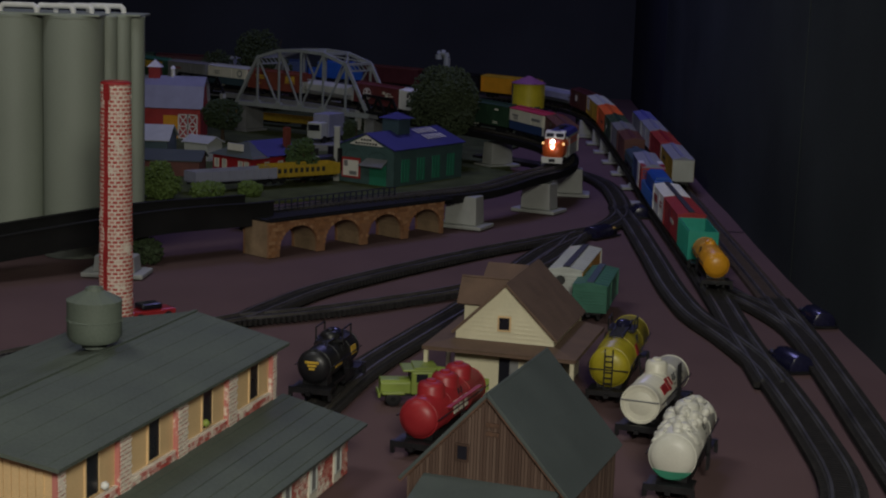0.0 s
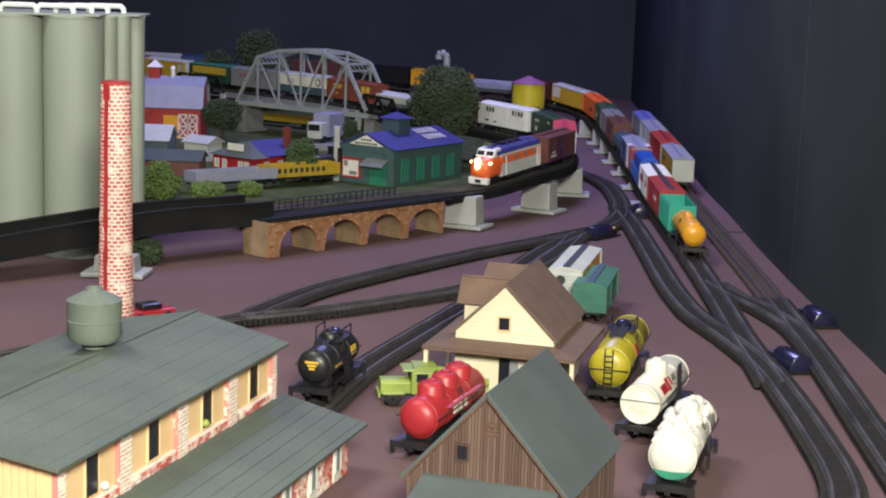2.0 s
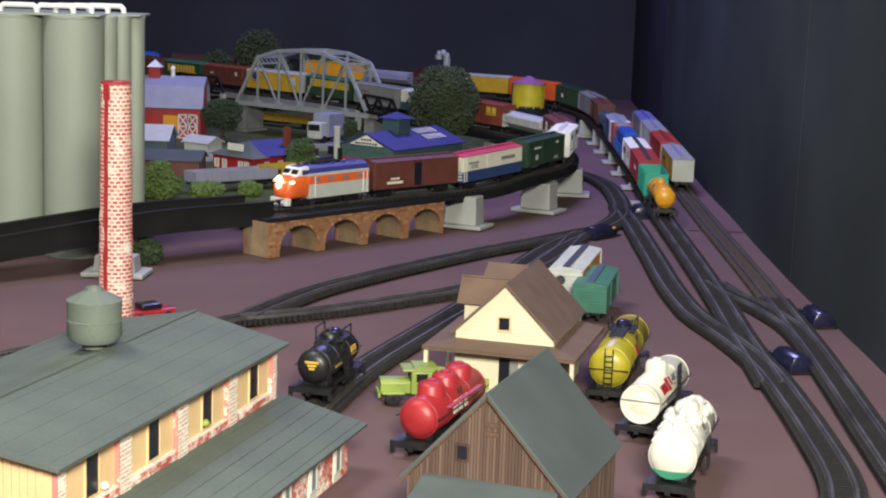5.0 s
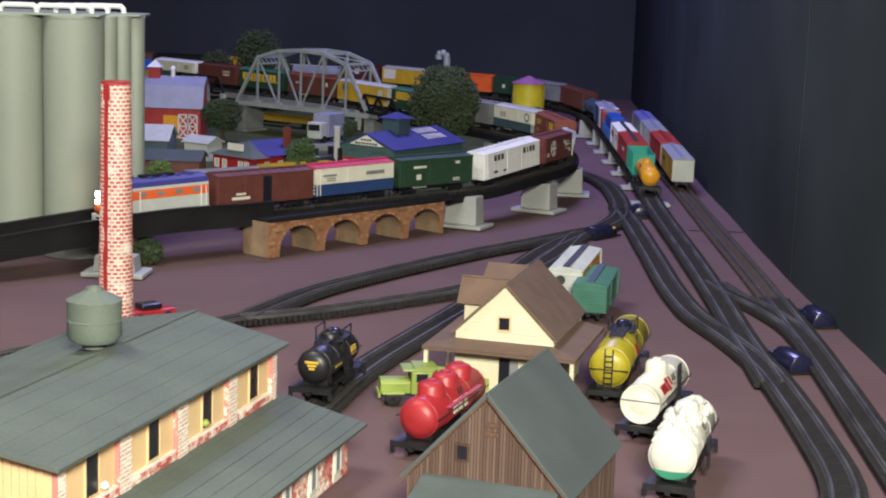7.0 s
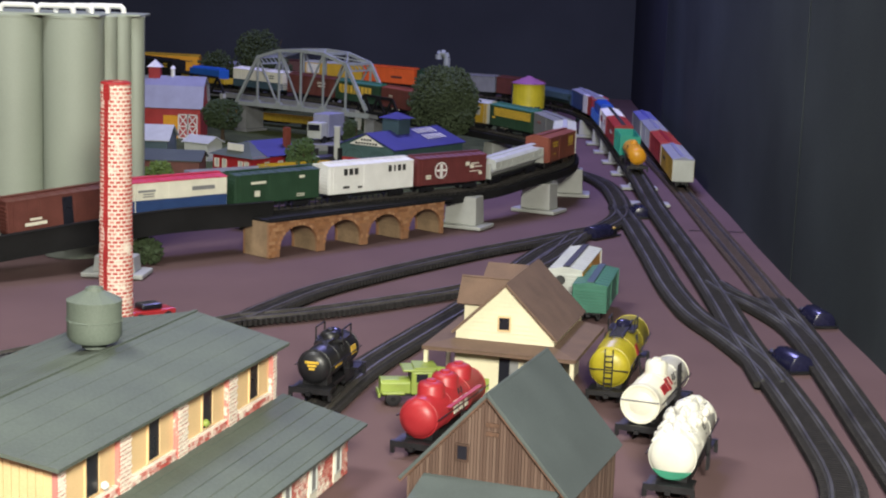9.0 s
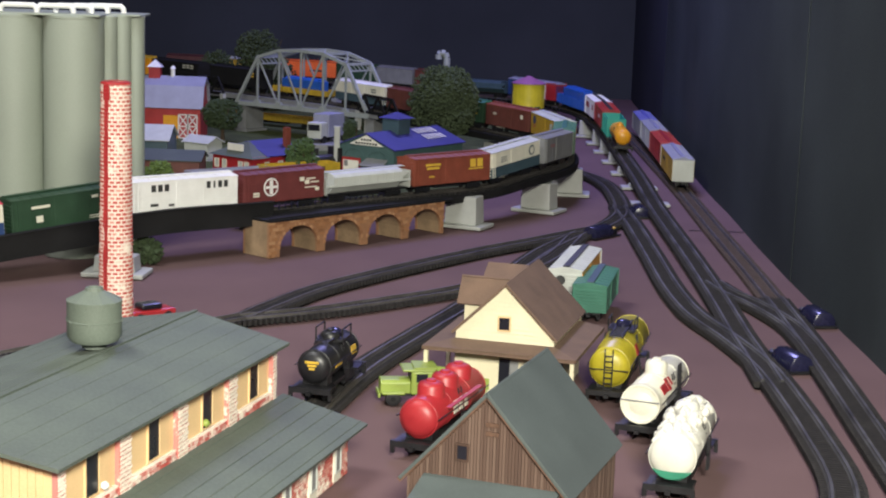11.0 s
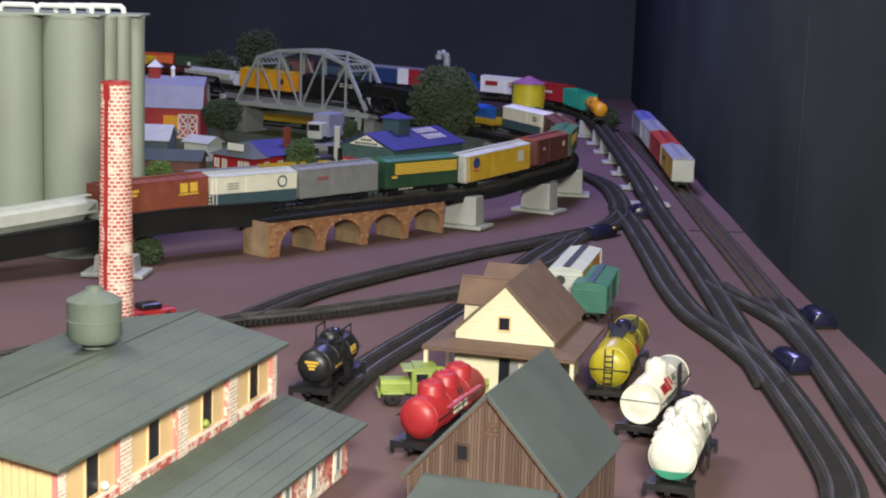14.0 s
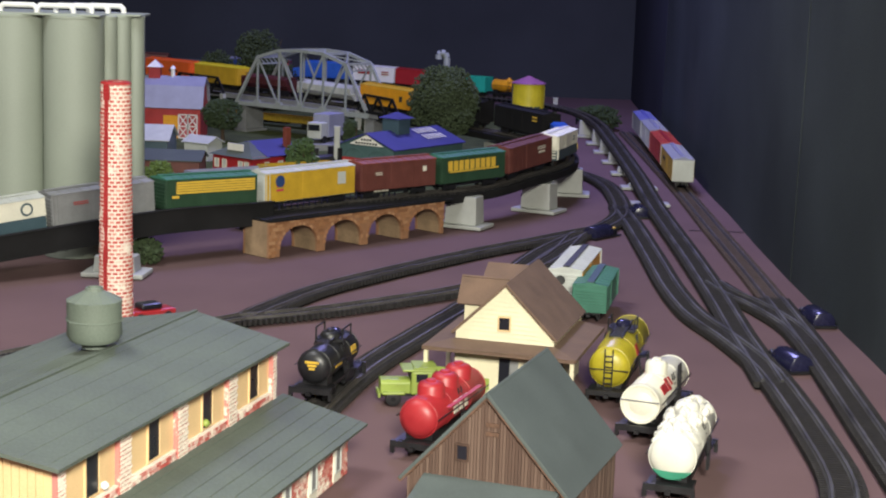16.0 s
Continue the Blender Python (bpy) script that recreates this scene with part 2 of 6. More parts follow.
def patch(name, outline, material, z, label):
    """A mat with a soft, uneven outline laid on the table."""
    line = smooth_line(outline + [outline[0]], 2.0)
    s = Shape()
    pts = [(x + 0.5 * noise.noise((x / 3, y / 3, 0)), y + 0.5 * noise.noise((x / 3, y / 3, 9))) for x, y in line[:-1]]
    cx, cy = np.mean(pts, axis=0)
    k = len(pts)
    s.add([(x, y, z) for x, y in pts] + [(x, y, -0.2) for x, y in pts] + [(cx, cy, z + 0.05)], [(i, (i + 1) % k, 2 * k) for i in range(k)] + [(i, k + i, k + (i + 1) % k, (i + 1) % k) for i in range(k)])
    return structure(name, s, material, label)


patch("grass_ground", [(-150, 200), (-60, 205), (-28, 225), (-16, 233), (0, 240), (11, 262), (11, 300), (22, 340), (24, 380), (0, 400), (-60, 410), (-150, 410)], GRASS, 0.25, "dull green grass mat under the village")


def wall(name, a, b, z0, z1, thick, material, label):
    a, b = Vector((*a, 0)), Vector((*b, 0))
    d = (b - a).normalized()
    out = Vector((d.y, -d.x, 0)) * thick
    s = Shape()
    k = max(2, int((b - a).length / 12))
    pts = [a.lerp(b, i / k) for i in range(k + 1)]
    wob = [0.25 * noise.noise((p.x / 17, p.y / 17, 5)) for p in pts]
    front = [p - out.normalized() * w for p, w in zip(pts, wob)]
    v = [(p.x, p.y, z) for z in (z0, z1) for p in front] + [((p + out).x, (p + out).y, z) for z in (z0, z1) for p in pts]
    m = k + 1
    f = []
    for i in range(k):
        f += [(i, i + 1, m + i + 1, m + i), (2 * m + i, 3 * m + i, 3 * m + i + 1, 2 * m + i + 1), (m + i, m + i + 1, 3 * m + i + 1, 3 * m + i), (i, 2 * m + i, 2 * m + i + 1, i + 1)]
    f += [(0, m, 3 * m, 2 * m), (k, 2 * m + k, 3 * m + k, m + k)]
    s.add(v, f)
    return structure(name, s, material, label, smooth=True)


wall("wall_east_near", (38.6, -120), (40.0, 181), -8, 150, 3, CLOTH, "black cloth-covered panel wall beside the tracks")
wall("wall_east_mid", (40.0, 181.5), (45.0, 337), -8, 150, 3, CLOTH, "black cloth-covered panel wall beside the tracks")
wall("wall_east_far", (45.0, 337.3), (50, 440), -8, 150, 3, NAVY, "dark blue-black wall behind the sidings")
wall("wall_north", (50, 440), (-340, 440), -8, 150, 3, NAVY, "dark blue-black wall behind the layout")
wall("wall_west", (-340, 440), (-340, -120), -8, 150, 3, NAVY, "dark wall of the train room")
wall("wall_south", (-340, -120), (38.6, -120), -8, 150, 3, NAVY, "dark wall of the train room")
structure("ceiling", Shape().box(-345, 60, -125, 446, 150, 153), CEIL, "plain pale ceiling of the train room")

a, b = (33.5, 216.0), (41.0, 216.0)
structure("table_joint", Shape().beam((*a, 0.0), (*b, 0.0), 0.22, 0.06), MATTE, "dark joint between two table boards")

# Paths of the tracks, in centimetres.
LINE_A = [(-72.1, 354.0, 8), (-60.5, 342.8, 8), (-47.8, 330.8, 8), (-36.7, 320.9, 7.9), (-26.0, 313.3, 7.7), (-17.3, 305.5, 7.4), (-8.7, 296.4, 7.1), (0.5, 286.3, 6.8), (8.1, 278.5, 6.5), (13.8, 270.5, 6.3), (17.2, 262.0, 6.2), (18.4, 252.5, 6.1), (17.8, 243.0, 6.0), (15.3, 233.8, 6.05), (11.1, 225.4, 5.95), (4.8, 216.5, 5.1), (-3.5, 208.4, 5.0), (-12.7, 200.2, 4.85), (-22.5, 190.1, 4.7), (-33.6, 180.6, 4.7), (-44.9, 170.3, 3.80), (-57.0, 158.7, 2.57), (-70.7, 141.0, 1.59), (-86.8, 114.1, 1.01)]
LINE_B = [(28.25, 131.9, 0.9), (28.75, 149.4, 0.9), (29.45, 166.8, 0.9), (30.05, 191.4, 1.0), (30.55, 228.3, 1.3), (31.2, 257.8, 2.0), (31.2, 293.1, 3.1), (30.9, 321.7, 4.0), (29.2, 336.0, 4.6), (25.2, 346.6, 5.15), (18.9, 355.3, 5.4), (11.2, 362.9, 5.5), (3.0, 368.4, 5.4), (-7.5, 375.6, 5.6), (-26.6, 386.7, 5.8), (-45.5, 389.3, 5.9), (-71.1, 391.7, 6.1), (-99.9, 390.0, 6.6), (-131.8, 386.0, 7.2)]
LINE_A = [(-330, 372, 8), (-220, 374, 8), (-130, 370, 8), (-97, 364, 8)] + LINE_A + [(-107, 70, 1.6), (-127, 22, 1.6), (-145, -30, 1.6), (-163, -100, 1.6)]
LINE_B = [(27.4, 90, 0.9), (27.7, 112, 0.9)] + LINE_B + [(-190, 384, 8), (-330, 383, 8)]
GAUGE = 1.65


def ribbon(line, profile):
    """A closed (side, height) profile swept along a line of points."""
    s = Shape()
    t = np.gradient(line, axis=0)
    t /= np.linalg.norm(t[:, :2], axis=1)[:, None]
    k = len(profile)
    v = [(p[0] + a * d[1], p[1] - a * d[0], p[2] + b) for p, d in zip(line, t) for a, b in profile]
    f = [(j * k + i, j * k + (i + 1) % k, (j + 1) * k + (i + 1) % k, (j + 1) * k + i) for j in range(len(line) - 1) for i in range(k)]
    f += [tuple(range(k)), tuple(range((len(line) - 1) * k, len(line) * k))[::-1]]
    return s.add(v, f)


def track(points, label, bed=True, step=2.0, rail=RAIL, tie_step=0.6, tie=TIE):
    """Roadbed, ties and two rails; the points give the height of the rail tops."""
    line = smooth_line(points, step)
    t = thing("track", Matrix.Identity(4), label, "track", "tracks", "structure")
    if bed:
        part("roadbed", ribbon(line, [(-1.42, -0.95), (-1.34, -0.27), (1.34, -0.27), (1.42, -0.95)]), ROADBED, t)
    fine = smooth_line(points, tie_step)
    tan = np.gradient(fine, axis=0)
    s = Shape()
    for p, d in zip(fine, tan):
        s.box(-0.13, 0.13, -1.6, 1.6, -0.75, -0.22, Matrix.Translation(p) @ Matrix.Rotation(math.atan2(d[1], d[0]), 4, "Z"))
    tagged(part("ties", s, tie, t), kind="stuff")
    for side in (-GAUGE / 2, GAUGE / 2):
        part("rail", ribbon(line, [(side - 0.24, -0.26), (side - 0.14, -0.14), (side - 0.11, 0), (side + 0.11, 0), (side + 0.14, -0.14), (side + 0.24, -0.26)]), rail, t)
    return t


def flat(points, z=0.9):
    return [(x, y, z) for x, y in points]


track(flat([(-45, 118), (-37, 131.2), (-28, 141), (-19.4, 149.1), (-17.2, 154.1), (-13.1, 164.3), (-7.6, 173.4), (-1.5, 182.4), (5.2, 191.6), (11.1, 198.9), (16.6, 206.1), (21.6, 213.1), (25.2, 226), (26.2, 245), (25.4, 260), (22.5, 270), (16, 281), (6, 291)]), "curved black roadbed track with dull rails on felt", rail=BRASS)
track(flat([(25.5, 232), (25.7, 214.9), (25.4, 191.3), (25.1, 172), (25.6, 158.5), (27.4, 147.8), (28.7, 136.6), (28.7, 123.9), (28.4, 114.6), (28.0, 107.2), (27.0, 101), (24.4, 92), (20.4, 82)]), "snaking black track with nickel rails on felt", tie_step=0.52)
track(flat([(38.6, 345), (38.3, 300), (37.8, 254.4), (36.8, 215), (36.1, 184.3), (35.6, 168)], 0.62), "faded brown siding track beside the black wall", bed=False, rail=BRASS, tie=OLDTIE)
track(flat([(35.6, 168), (35.3, 159.6), (34.7, 144.9), (33.9, 130.7), (33.1, 118.2), (32.2, 104), (31, 88)], 0.88), "long siding track beside the black wall", tie_step=0.52)
track(flat([(30.3, 176), (31.2, 170.5), (33.0, 164.5), (34.6, 155.6), (34.8, 147)], 0.86), "short crossover track between two sidings", tie_step=0.52)
track(flat([(-18.9, 149.5), (-12.2, 153.9), (-4.7, 160.5), (1.7, 166.9), (8, 176), (13, 188), (17, 204)], 0.86), "bare tie track branching across the felt", bed=False, rail=BRASS)
track(flat([(-9.6, 117.5), (-6.5, 131.7), (-2.0, 145.6), (2.0, 157.3), (6.5, 172), (11.5, 190), (18, 207)], 0.84), "straight siding track with a tank car at its end", rail=BRASS)
track([(28.3, 132, 0.86), (28.6, 141, 0.88)] + LINE_B[3:10], "nickel track climbing on piers along the wall", tie_step=0.52)
track(LINE_B[9:], "raised back track behind the village", tie_step=1.5, step=3, rail=BRASS)
track([(x, y, z) for x, y, z in LINE_A], "raised track over bridges and viaduct", bed=False, rail=BRASS, tie_step=0.9)


def switch_box(x, y, turn):
    t = thing("switch_machine", place(x, y, 0.02, turn), "blue-black plastic switch machine box beside a turnout", "switch machine", "switch machines")
    part("housing", Shape().prism([(-1.15, 0), (1.15, 0), (1.2, 0.7), (0.85, 1.3), (0.3, 1.55), (-0.3, 1.55), (-0.85, 1.3), (-1.2, 0.7)], -2.5, 1.6), SWITCH, t, bevel=0.22, smooth=True)
    part("nose_block", Shape().box(1.5, 2.7, -0.9, 0.9, 0.05, 0.95), BLACK, t, bevel=0.15)
    part("lever", Shape().box(1.9, 2.3, -0.25, 0.25, 0.9, 1.35), BLACK, t, bevel=0.05)
    part("mounting_plate", Shape().box(-2.9, 3.0, -1.3, 1.3, 0, 0.18), BLACK, t)
    for k in (-2.3, 2.5):
        part("screw", Shape().lathe([(0.2, 0), (0.2, 1.02), (0.08, 1.07)], 10, Matrix.Translation((k, 0.55, 0))), RAIL, t)
    part("lens", Shape().lathe([(0.24, 0.9), (0.24, 1.05), (0.1, 1.12)], 10, Matrix.Translation((2.35, -0.5, 0))), GILT, t, "small amber lens")


for x, y, turn in ((38.1, 159.4, 98), (31.5, 140.2, 104), (28.0, 228, 92), (20.6, 208, 50)):
    switch_box(x, y, turn)


# ---- bridges and piers ----
def pier(x, y, top, turn, width=4.6, deep=2.9, label="grey plastic bridge pier on a broad foot"):
    t = thing("bridge_pier", place(x, y, 0, turn), label, "bridge pier", "bridge piers")
    w, d = width / 2, deep / 2
    part("foot", Shape().box(-w - 1.1, w + 1.1, -d - 0.9, d + 0.9, 0.0, 0.5), CONCRETE, t, bevel=0.12)
    s = Shape().add([(-w, -d, 0.5), (w, -d, 0.5), (w, d, 0.5), (-w, d, 0.5), (-w + 0.15, -d + 0.15, top), (w - 0.15, -d + 0.15, top), (w - 0.15, d - 0.15, top), (-w + 0.15, d - 0.15, top)], [(0, 1, 5, 4), (1, 2, 6, 5), (2, 3, 7, 6), (3, 0, 4, 7), (4, 5, 6, 7), (3, 2, 1, 0)])
    part("shaft", s, CONCRETE, t, bevel=0.1)
    return t


HERE0 = Matrix.Identity(4)
deck_line = smooth_line(LINE_A, 2.0)
keep = [i for i, p in enumerate(deck_line) if (p[1] < 300 and p[0] > -12.5 and p[1] > 195)]
dk = thing("bridge_deck", HERE0, "black curved plate girder deck under the raised track", "bridge deck", "", "structure")
part("deck_slab", ribbon(deck_line[keep[0]:keep[-1]], [(-2.3, -1.0), (-2.3, -0.45), (2.3, -0.45), (2.3, -1.0)]), MATTE, dk)
part("girder", ribbon(deck_line[keep[0]:keep[-1]], [(1.9, -1.55), (1.9, -0.95), (2.15, -0.95), (2.15, -1.55)]), MATTE, dk)
part("girder", ribbon(deck_line[keep[0]:keep[-1]], [(-2.15, -1.55), (-2.15, -0.95), (-1.9, -0.95), (-1.9, -1.55)]), MATTE, dk)
back = [i for i, p in enumerate(deck_line) if p[0] > -110 and p[1] > 299 and i < keep[0] + 1]
part("deck_slab", ribbon(deck_line[back[0]:keep[0] + 1], [(-2.5, -1.4), (-2.5, -0.45), (2.5, -0.45), (2.5, -1.4)]), GREY, dk, "grey shelf deck")

for x, y, turn in ((2.7, 212.4, -24), (13.6, 228.6, -28), (19.0, 246.5, -5), (18.0, 261.0, 15), (9.0, 280.0, 35)):
    pier(x, y, 4.25, turn)
pier(-35.4, 171.4, 2.2, -4, 4.6)
for i, y in enumerate((238, 256, 273.5, 290, 306, 321, 335)):
    z = float(np.interp(y, [p[1] for p in LINE_B[:11]], [p[2] for p in LINE_B[:11]]))
    pier(float(np.interp(y, [p[1] for p in LINE_B[:11]], [p[0] for p in LINE_B[:11]])), y, max(0.6, z - 0.97), 0, 3.6, 1.2, "small grey plastic trestle pier under the ramp")
for i in range(14, len(LINE_B) - 1):
    x, y, z = LINE_B[i]
    pier(x, y, z - 0.97, 60, 4.0, 1.6)
for x, y in ((-60, 342.5), (-78, 356.5), (-97, 364)):
    pier(x, y, 6.6, 40, 4.5, 3)


CUBE = Shape().box(-0.5, 0.5, -0.5, 0.5, -0.5, 0.5)
CUBE_STONE = mesh_of("stone", CUBE, STONE_ONE)
CUBE_BRICK = mesh_of("brick", CUBE, WASHED_ONE)
CUBE_BOARD = mesh_of("board", CUBE, BOARD_ONE)


def viaduct():
    """Four stone arches; x runs along the deck, y through its thickness."""
    t = thing("stone_viaduct", place(-20.3, 184.0, 0, 47.9), "tan stone-arch viaduct under the raised track", "viaduct")
    L, W, H = 30.2, 4.6, 4.2
    span, foot, spring, rise = 7.3, 1.0, 1.0, 2.5
    for k, y0, y1, mm in ((0, 0.0, 0.35, STONE), (1, 0.35, W - 0.35, STONE_SIDE), (2, W - 0.35, W, STONE)):
        outline = [(0, 0), (0, H), (L, H), (L, 0)]
        for i in range(3, -1, -1):
            x1 = foot * 0.8 + (i + 1) * span - 0.35
            x0 = x1 - span + 1.25
            c, r = (x0 + x1) / 2, (x1 - x0) / 2
            inset = 0.0 if k != 1 else 0.12
            arc = [(c + (r + inset) * math.cos(a), spring + (rise + inset) * math.sin(a)) for a in np.linspace(0, math.pi, 15)]
            outline += [(x1 + inset, 0), *arc, (x0 - inset, 0)]
        m = len(outline)
        s = Shape()
        s.add([(x, y0, z) for x, z in outline] + [(x, y1, z) for x, z in outline], [tuple(range(m)), tuple(range(2 * m - 1, m - 1, -1))] + [(i, (i + 1) % m, m + (i + 1) % m, m + i) for i in range(m)])
        me = mesh_of("masonry", s, mm)
        part("masonry", me, mm, t)
    # stones standing proud of the near face
    poses = []
    rnd = random.Random(4)
    for row in range(11):
        z0 = row * 0.39
        x = -rnd.random() * 0.5
        while x < L:
            w = rnd.uniform(0.5, 1.0)
            a, b = max(x, 0.02), min(x + w - 0.05, L)
            mid, zm = (a + b) / 2, z0 + 0.18
            inside = False
            for i in range(4):
                x1 = foot * 0.8 + (i + 1) * span - 0.35
                x0 = x1 - span + 1.25
                c, r = (x0 + x1) / 2, (x1 - x0) / 2
                for q in (a, mid, b):
                    for zz in (z0, z0 + 0.36):
                        if abs(q - c) < r + 0.3 and (zz < spring or ((q - c) / (r + 0.3)) ** 2 + ((zz - spring) / (rise + 0.3)) ** 2 < 1):
                            inside = True
            if not inside and b - a > 0.15:
                poses.append(block_pose(a, b, -0.05 - rnd.random() * 0.05, 0.05, z0 + 0.02, z0 + 0.37))
            x += w
    for i in range(4):
        x1 = foot * 0.8 + (i + 1) * span - 0.35
        x0 = x1 - span + 1.25
        c, r = (x0 + x1) / 2, (x1 - x0) / 2
        for a in np.linspace(0.05, math.pi - 0.05, 15):
            m = Matrix.Translation((c + (r + 0.15) * math.cos(a), 0, spring + (rise + 0.15) * math.sin(a))) @ Matrix.Rotation(math.pi / 2 - a, 4, "Y")
            poses.append(block_pose(-0.2, 0.2, -0.1 - rnd.random() * 0.04, 0.05, -0.15, 0.16, m))
    pieces(t, "stone", CUBE_STONE, poses)
    part("deck", Shape().box(0.0, L + 1.5, -0.2, W + 0.2, H, H + 0.25), MATTE, t, "black deck edge")
    part("tray", Shape().box(0, L + 1, 0.0, 0.15, H + 0.25, H + 0.45).box(0, L + 1, W - 0.15, W, H + 0.25, H + 0.45), MATTE, t)
    for i in range(26):
        x = 0.6 + i * 1.0
        part("fence_post", Shape().box(x - 0.06, x + 0.06, W - 0.1, W + 0.02, H + 0.25, H + 1.7), FENCE, t)
    for z in (H + 1.1, H + 1.7):
        part("fence_rail", Shape().box(0.3, 25.8, W - 0.08, W, z - 0.05, z + 0.05), FENCE, t)


viaduct()


def girder_bridge():
    """Deep black plate girders either side of the track."""
    t = thing("plate_girder_bridge", HERE0, "long black plate girder bridge", "bridge")
    line = np.array([p for p in deck_line if p[0] < -21.9 and p[1] < 192 and p[1] > 70])
    part("girder", ribbon(line, [(-3.05, -1.3), (-3.05, 1.4), (-2.75, 1.4), (-2.75, -1.3)]), MATTE, t)
    part("flange", ribbon(line, [(-3.3, 1.35), (-3.3, 1.5), (-2.6, 1.5), (-2.6, 1.35)]), MATTE, t)
    part("girder", ribbon(line[:-1 if len(line) < 4 else -3], [(2.75, -1.3), (2.75, 1.4), (3.05, 1.4), (3.05, -1.3)]), MATTE, t)
    part("flange", ribbon(line[:-3], [(2.6, 1.35), (2.6, 1.5), (3.3, 1.5), (3.3, 1.35)]), MATTE, t)
    part("deck_slab", ribbon(line, [(-2.75, -1.2), (-2.75, -0.5), (2.75, -0.5), (2.75, -1.2)]), MATTE, t)


girder_bridge()


def truss_bridge():
    """Grey through truss with a curved top chord; x along the deck, y across."""
    a, b = Vector((-42.0, 320.2, 0)), Vector((-14.6, 299.8, 0))
    d = b - a
    t = thing("truss_bridge", place(a.x, a.y, 0, math.degrees(math.atan2(d.y, d.x))), "grey plastic through truss bridge with arched top", "bridge")
    L = d.length
    z0 = 6.1
    n = 6
    xs = [L * i / n for i in range(n + 1)]
    top = [z0, z0 + 9.3, z0 + 10.9, z0 + 11.2, z0 + 10.9, z0 + 9.3, z0]
    for y in (-0.4, 6.8):
        part("bottom_chord", Shape().beam((0, y, z0), (L, y, z0), 0.45, 0.85), TRUSS, t)
        for i in range(n):
            part("top_chord", Shape().beam((xs[i], y, top[i]), (xs[i + 1], y, top[i + 1]), 0.5, 0.6), TRUSS, t)
        for i in range(1, n):
            part("upright", Shape().beam((xs[i], y, z0), (xs[i], y, top[i]), 0.24, 0.4), TRUSS, t)
            part("gusset", Shape().box(xs[i] - 0.7, xs[i] + 0.7, y - 0.32, y + 0.32, z0 - 0.3, z0 + 0.9), TRUSS, t)
        for i in range(1, 3):
            part("diagonal", Shape().beam((xs[i], y, top[i]), (xs[i + 1], y, z0), 0.24, 0.34), TRUSS, t)
            part("diagonal", Shape().beam((xs[n - i], y, top[n - i]), (xs[n - i - 1], y, z0), 0.24, 0.34), TRUSS, t)
    def brace(p, q, w, h):
        part("brace", Shape().beam(p, q, w, h), TRUSS, t)

    for i in range(1, n):
        brace((xs[i], -0.4, top[i]), (xs[i], 6.8, top[i]), 0.4, 0.5)
        if i < n - 1:
            brace((xs[i], -0.4, top[i]), (xs[i + 1], 6.8, top[i + 1]), 0.2, 0.2)
            brace((xs[i], 6.8, top[i]), (xs[i + 1], -0.4, top[i + 1]), 0.2, 0.2)
    for e in (1, n - 1):
        for k in range(5):
            brace((xs[e], 0.3 + 1.2 * k, top[e] - 0.2), (xs[e], 1.5 + 1.2 * k, top[e] - 1.2), 0.15, 0.2)
        brace((xs[e], -0.4, top[e] - 1.3), (xs[e], 6.8, top[e] - 1.3), 0.3, 0.3)
    part("deck", Shape().box(-1, L + 1, 0.2, 6.2, z0 - 0.5, z0 + 0.35), GREY, t)
    for x in (0.5, L - 0.5):
        m = Shape().box(x - 1.7, x + 1.7, 0.2, 6.2, 0.1, 0.8).add([(x - 1.1, 0.5, 0.8), (x + 1.1, 0.5, 0.8), (x + 1.1, 5.9, 0.8), (x - 1.1, 5.9, 0.8), (x - 1.0, 0.6, z0 - 0.5), (x + 1.0, 0.6, z0 - 0.5), (x + 1.0, 5.8, z0 - 0.5), (x - 1.0, 5.8, z0 - 0.5)], [(0, 1, 5, 4), (1, 2, 6, 5), (2, 3, 7, 6), (3, 0, 4, 7), (4, 5, 6, 7), (3, 2, 1, 0)])
        part("abutment", m, GREY, t, "grey abutment", bevel=0.1)


truss_bridge()


def pony_truss(a, b, panels):
    """Low black lattice girders on both sides of the raised track."""
    a, b = Vector(a), Vector(b)
    d = b - a
    t = thing("pony_truss", place(a.x, a.y, 0, math.degrees(math.atan2(d.y, d.x))), "low black lattice girder beside the raised track", "bridge girder", "black lattice girders")
    L = d.xy.length
    step = L / panels
    for y in (-2.6, 2.6):
        za, zb = a.z - 0.3, b.z - 0.3
        part("bottom_chord", Shape().beam((0, y, za), (L, y, zb), 0.35, 0.5), MATTE, t)
        part("top_chord", Shape().beam((step / 2, y, za + 3.1), (L - step / 2, y, zb + 3.1), 0.35, 0.4), MATTE, t)
        for i in range(panels):
            x0, xm, x1 = i * step, (i + 0.5) * step, (i + 1) * step
            z0, zm, z1 = [za + (zb - za) * x / L for x in (x0, xm, x1)]
            part("brace", Shape().beam((x0, y, z0), (xm, y, zm + 3.1), 0.3, 0.42), MATTE, t)
            part("brace", Shape().beam((xm, y, zm + 3.1), (x1, y, z1), 0.3, 0.42), MATTE, t)
        for x, z in ((0.4, za), (L - 0.4, zb)):
            part("bent", Shape().box(x - 0.5, x + 0.5, y - 0.4, y + 0.4, 0.1, z), CONCRETE, t, "pale grey support")


pony_truss((-56.0, 338.0, 7.7), (-43.6, 326.4, 7.6), 4)
pony_truss((-15.2, 303.4, 7.3), (-7.0, 294.8, 7.0), 3)


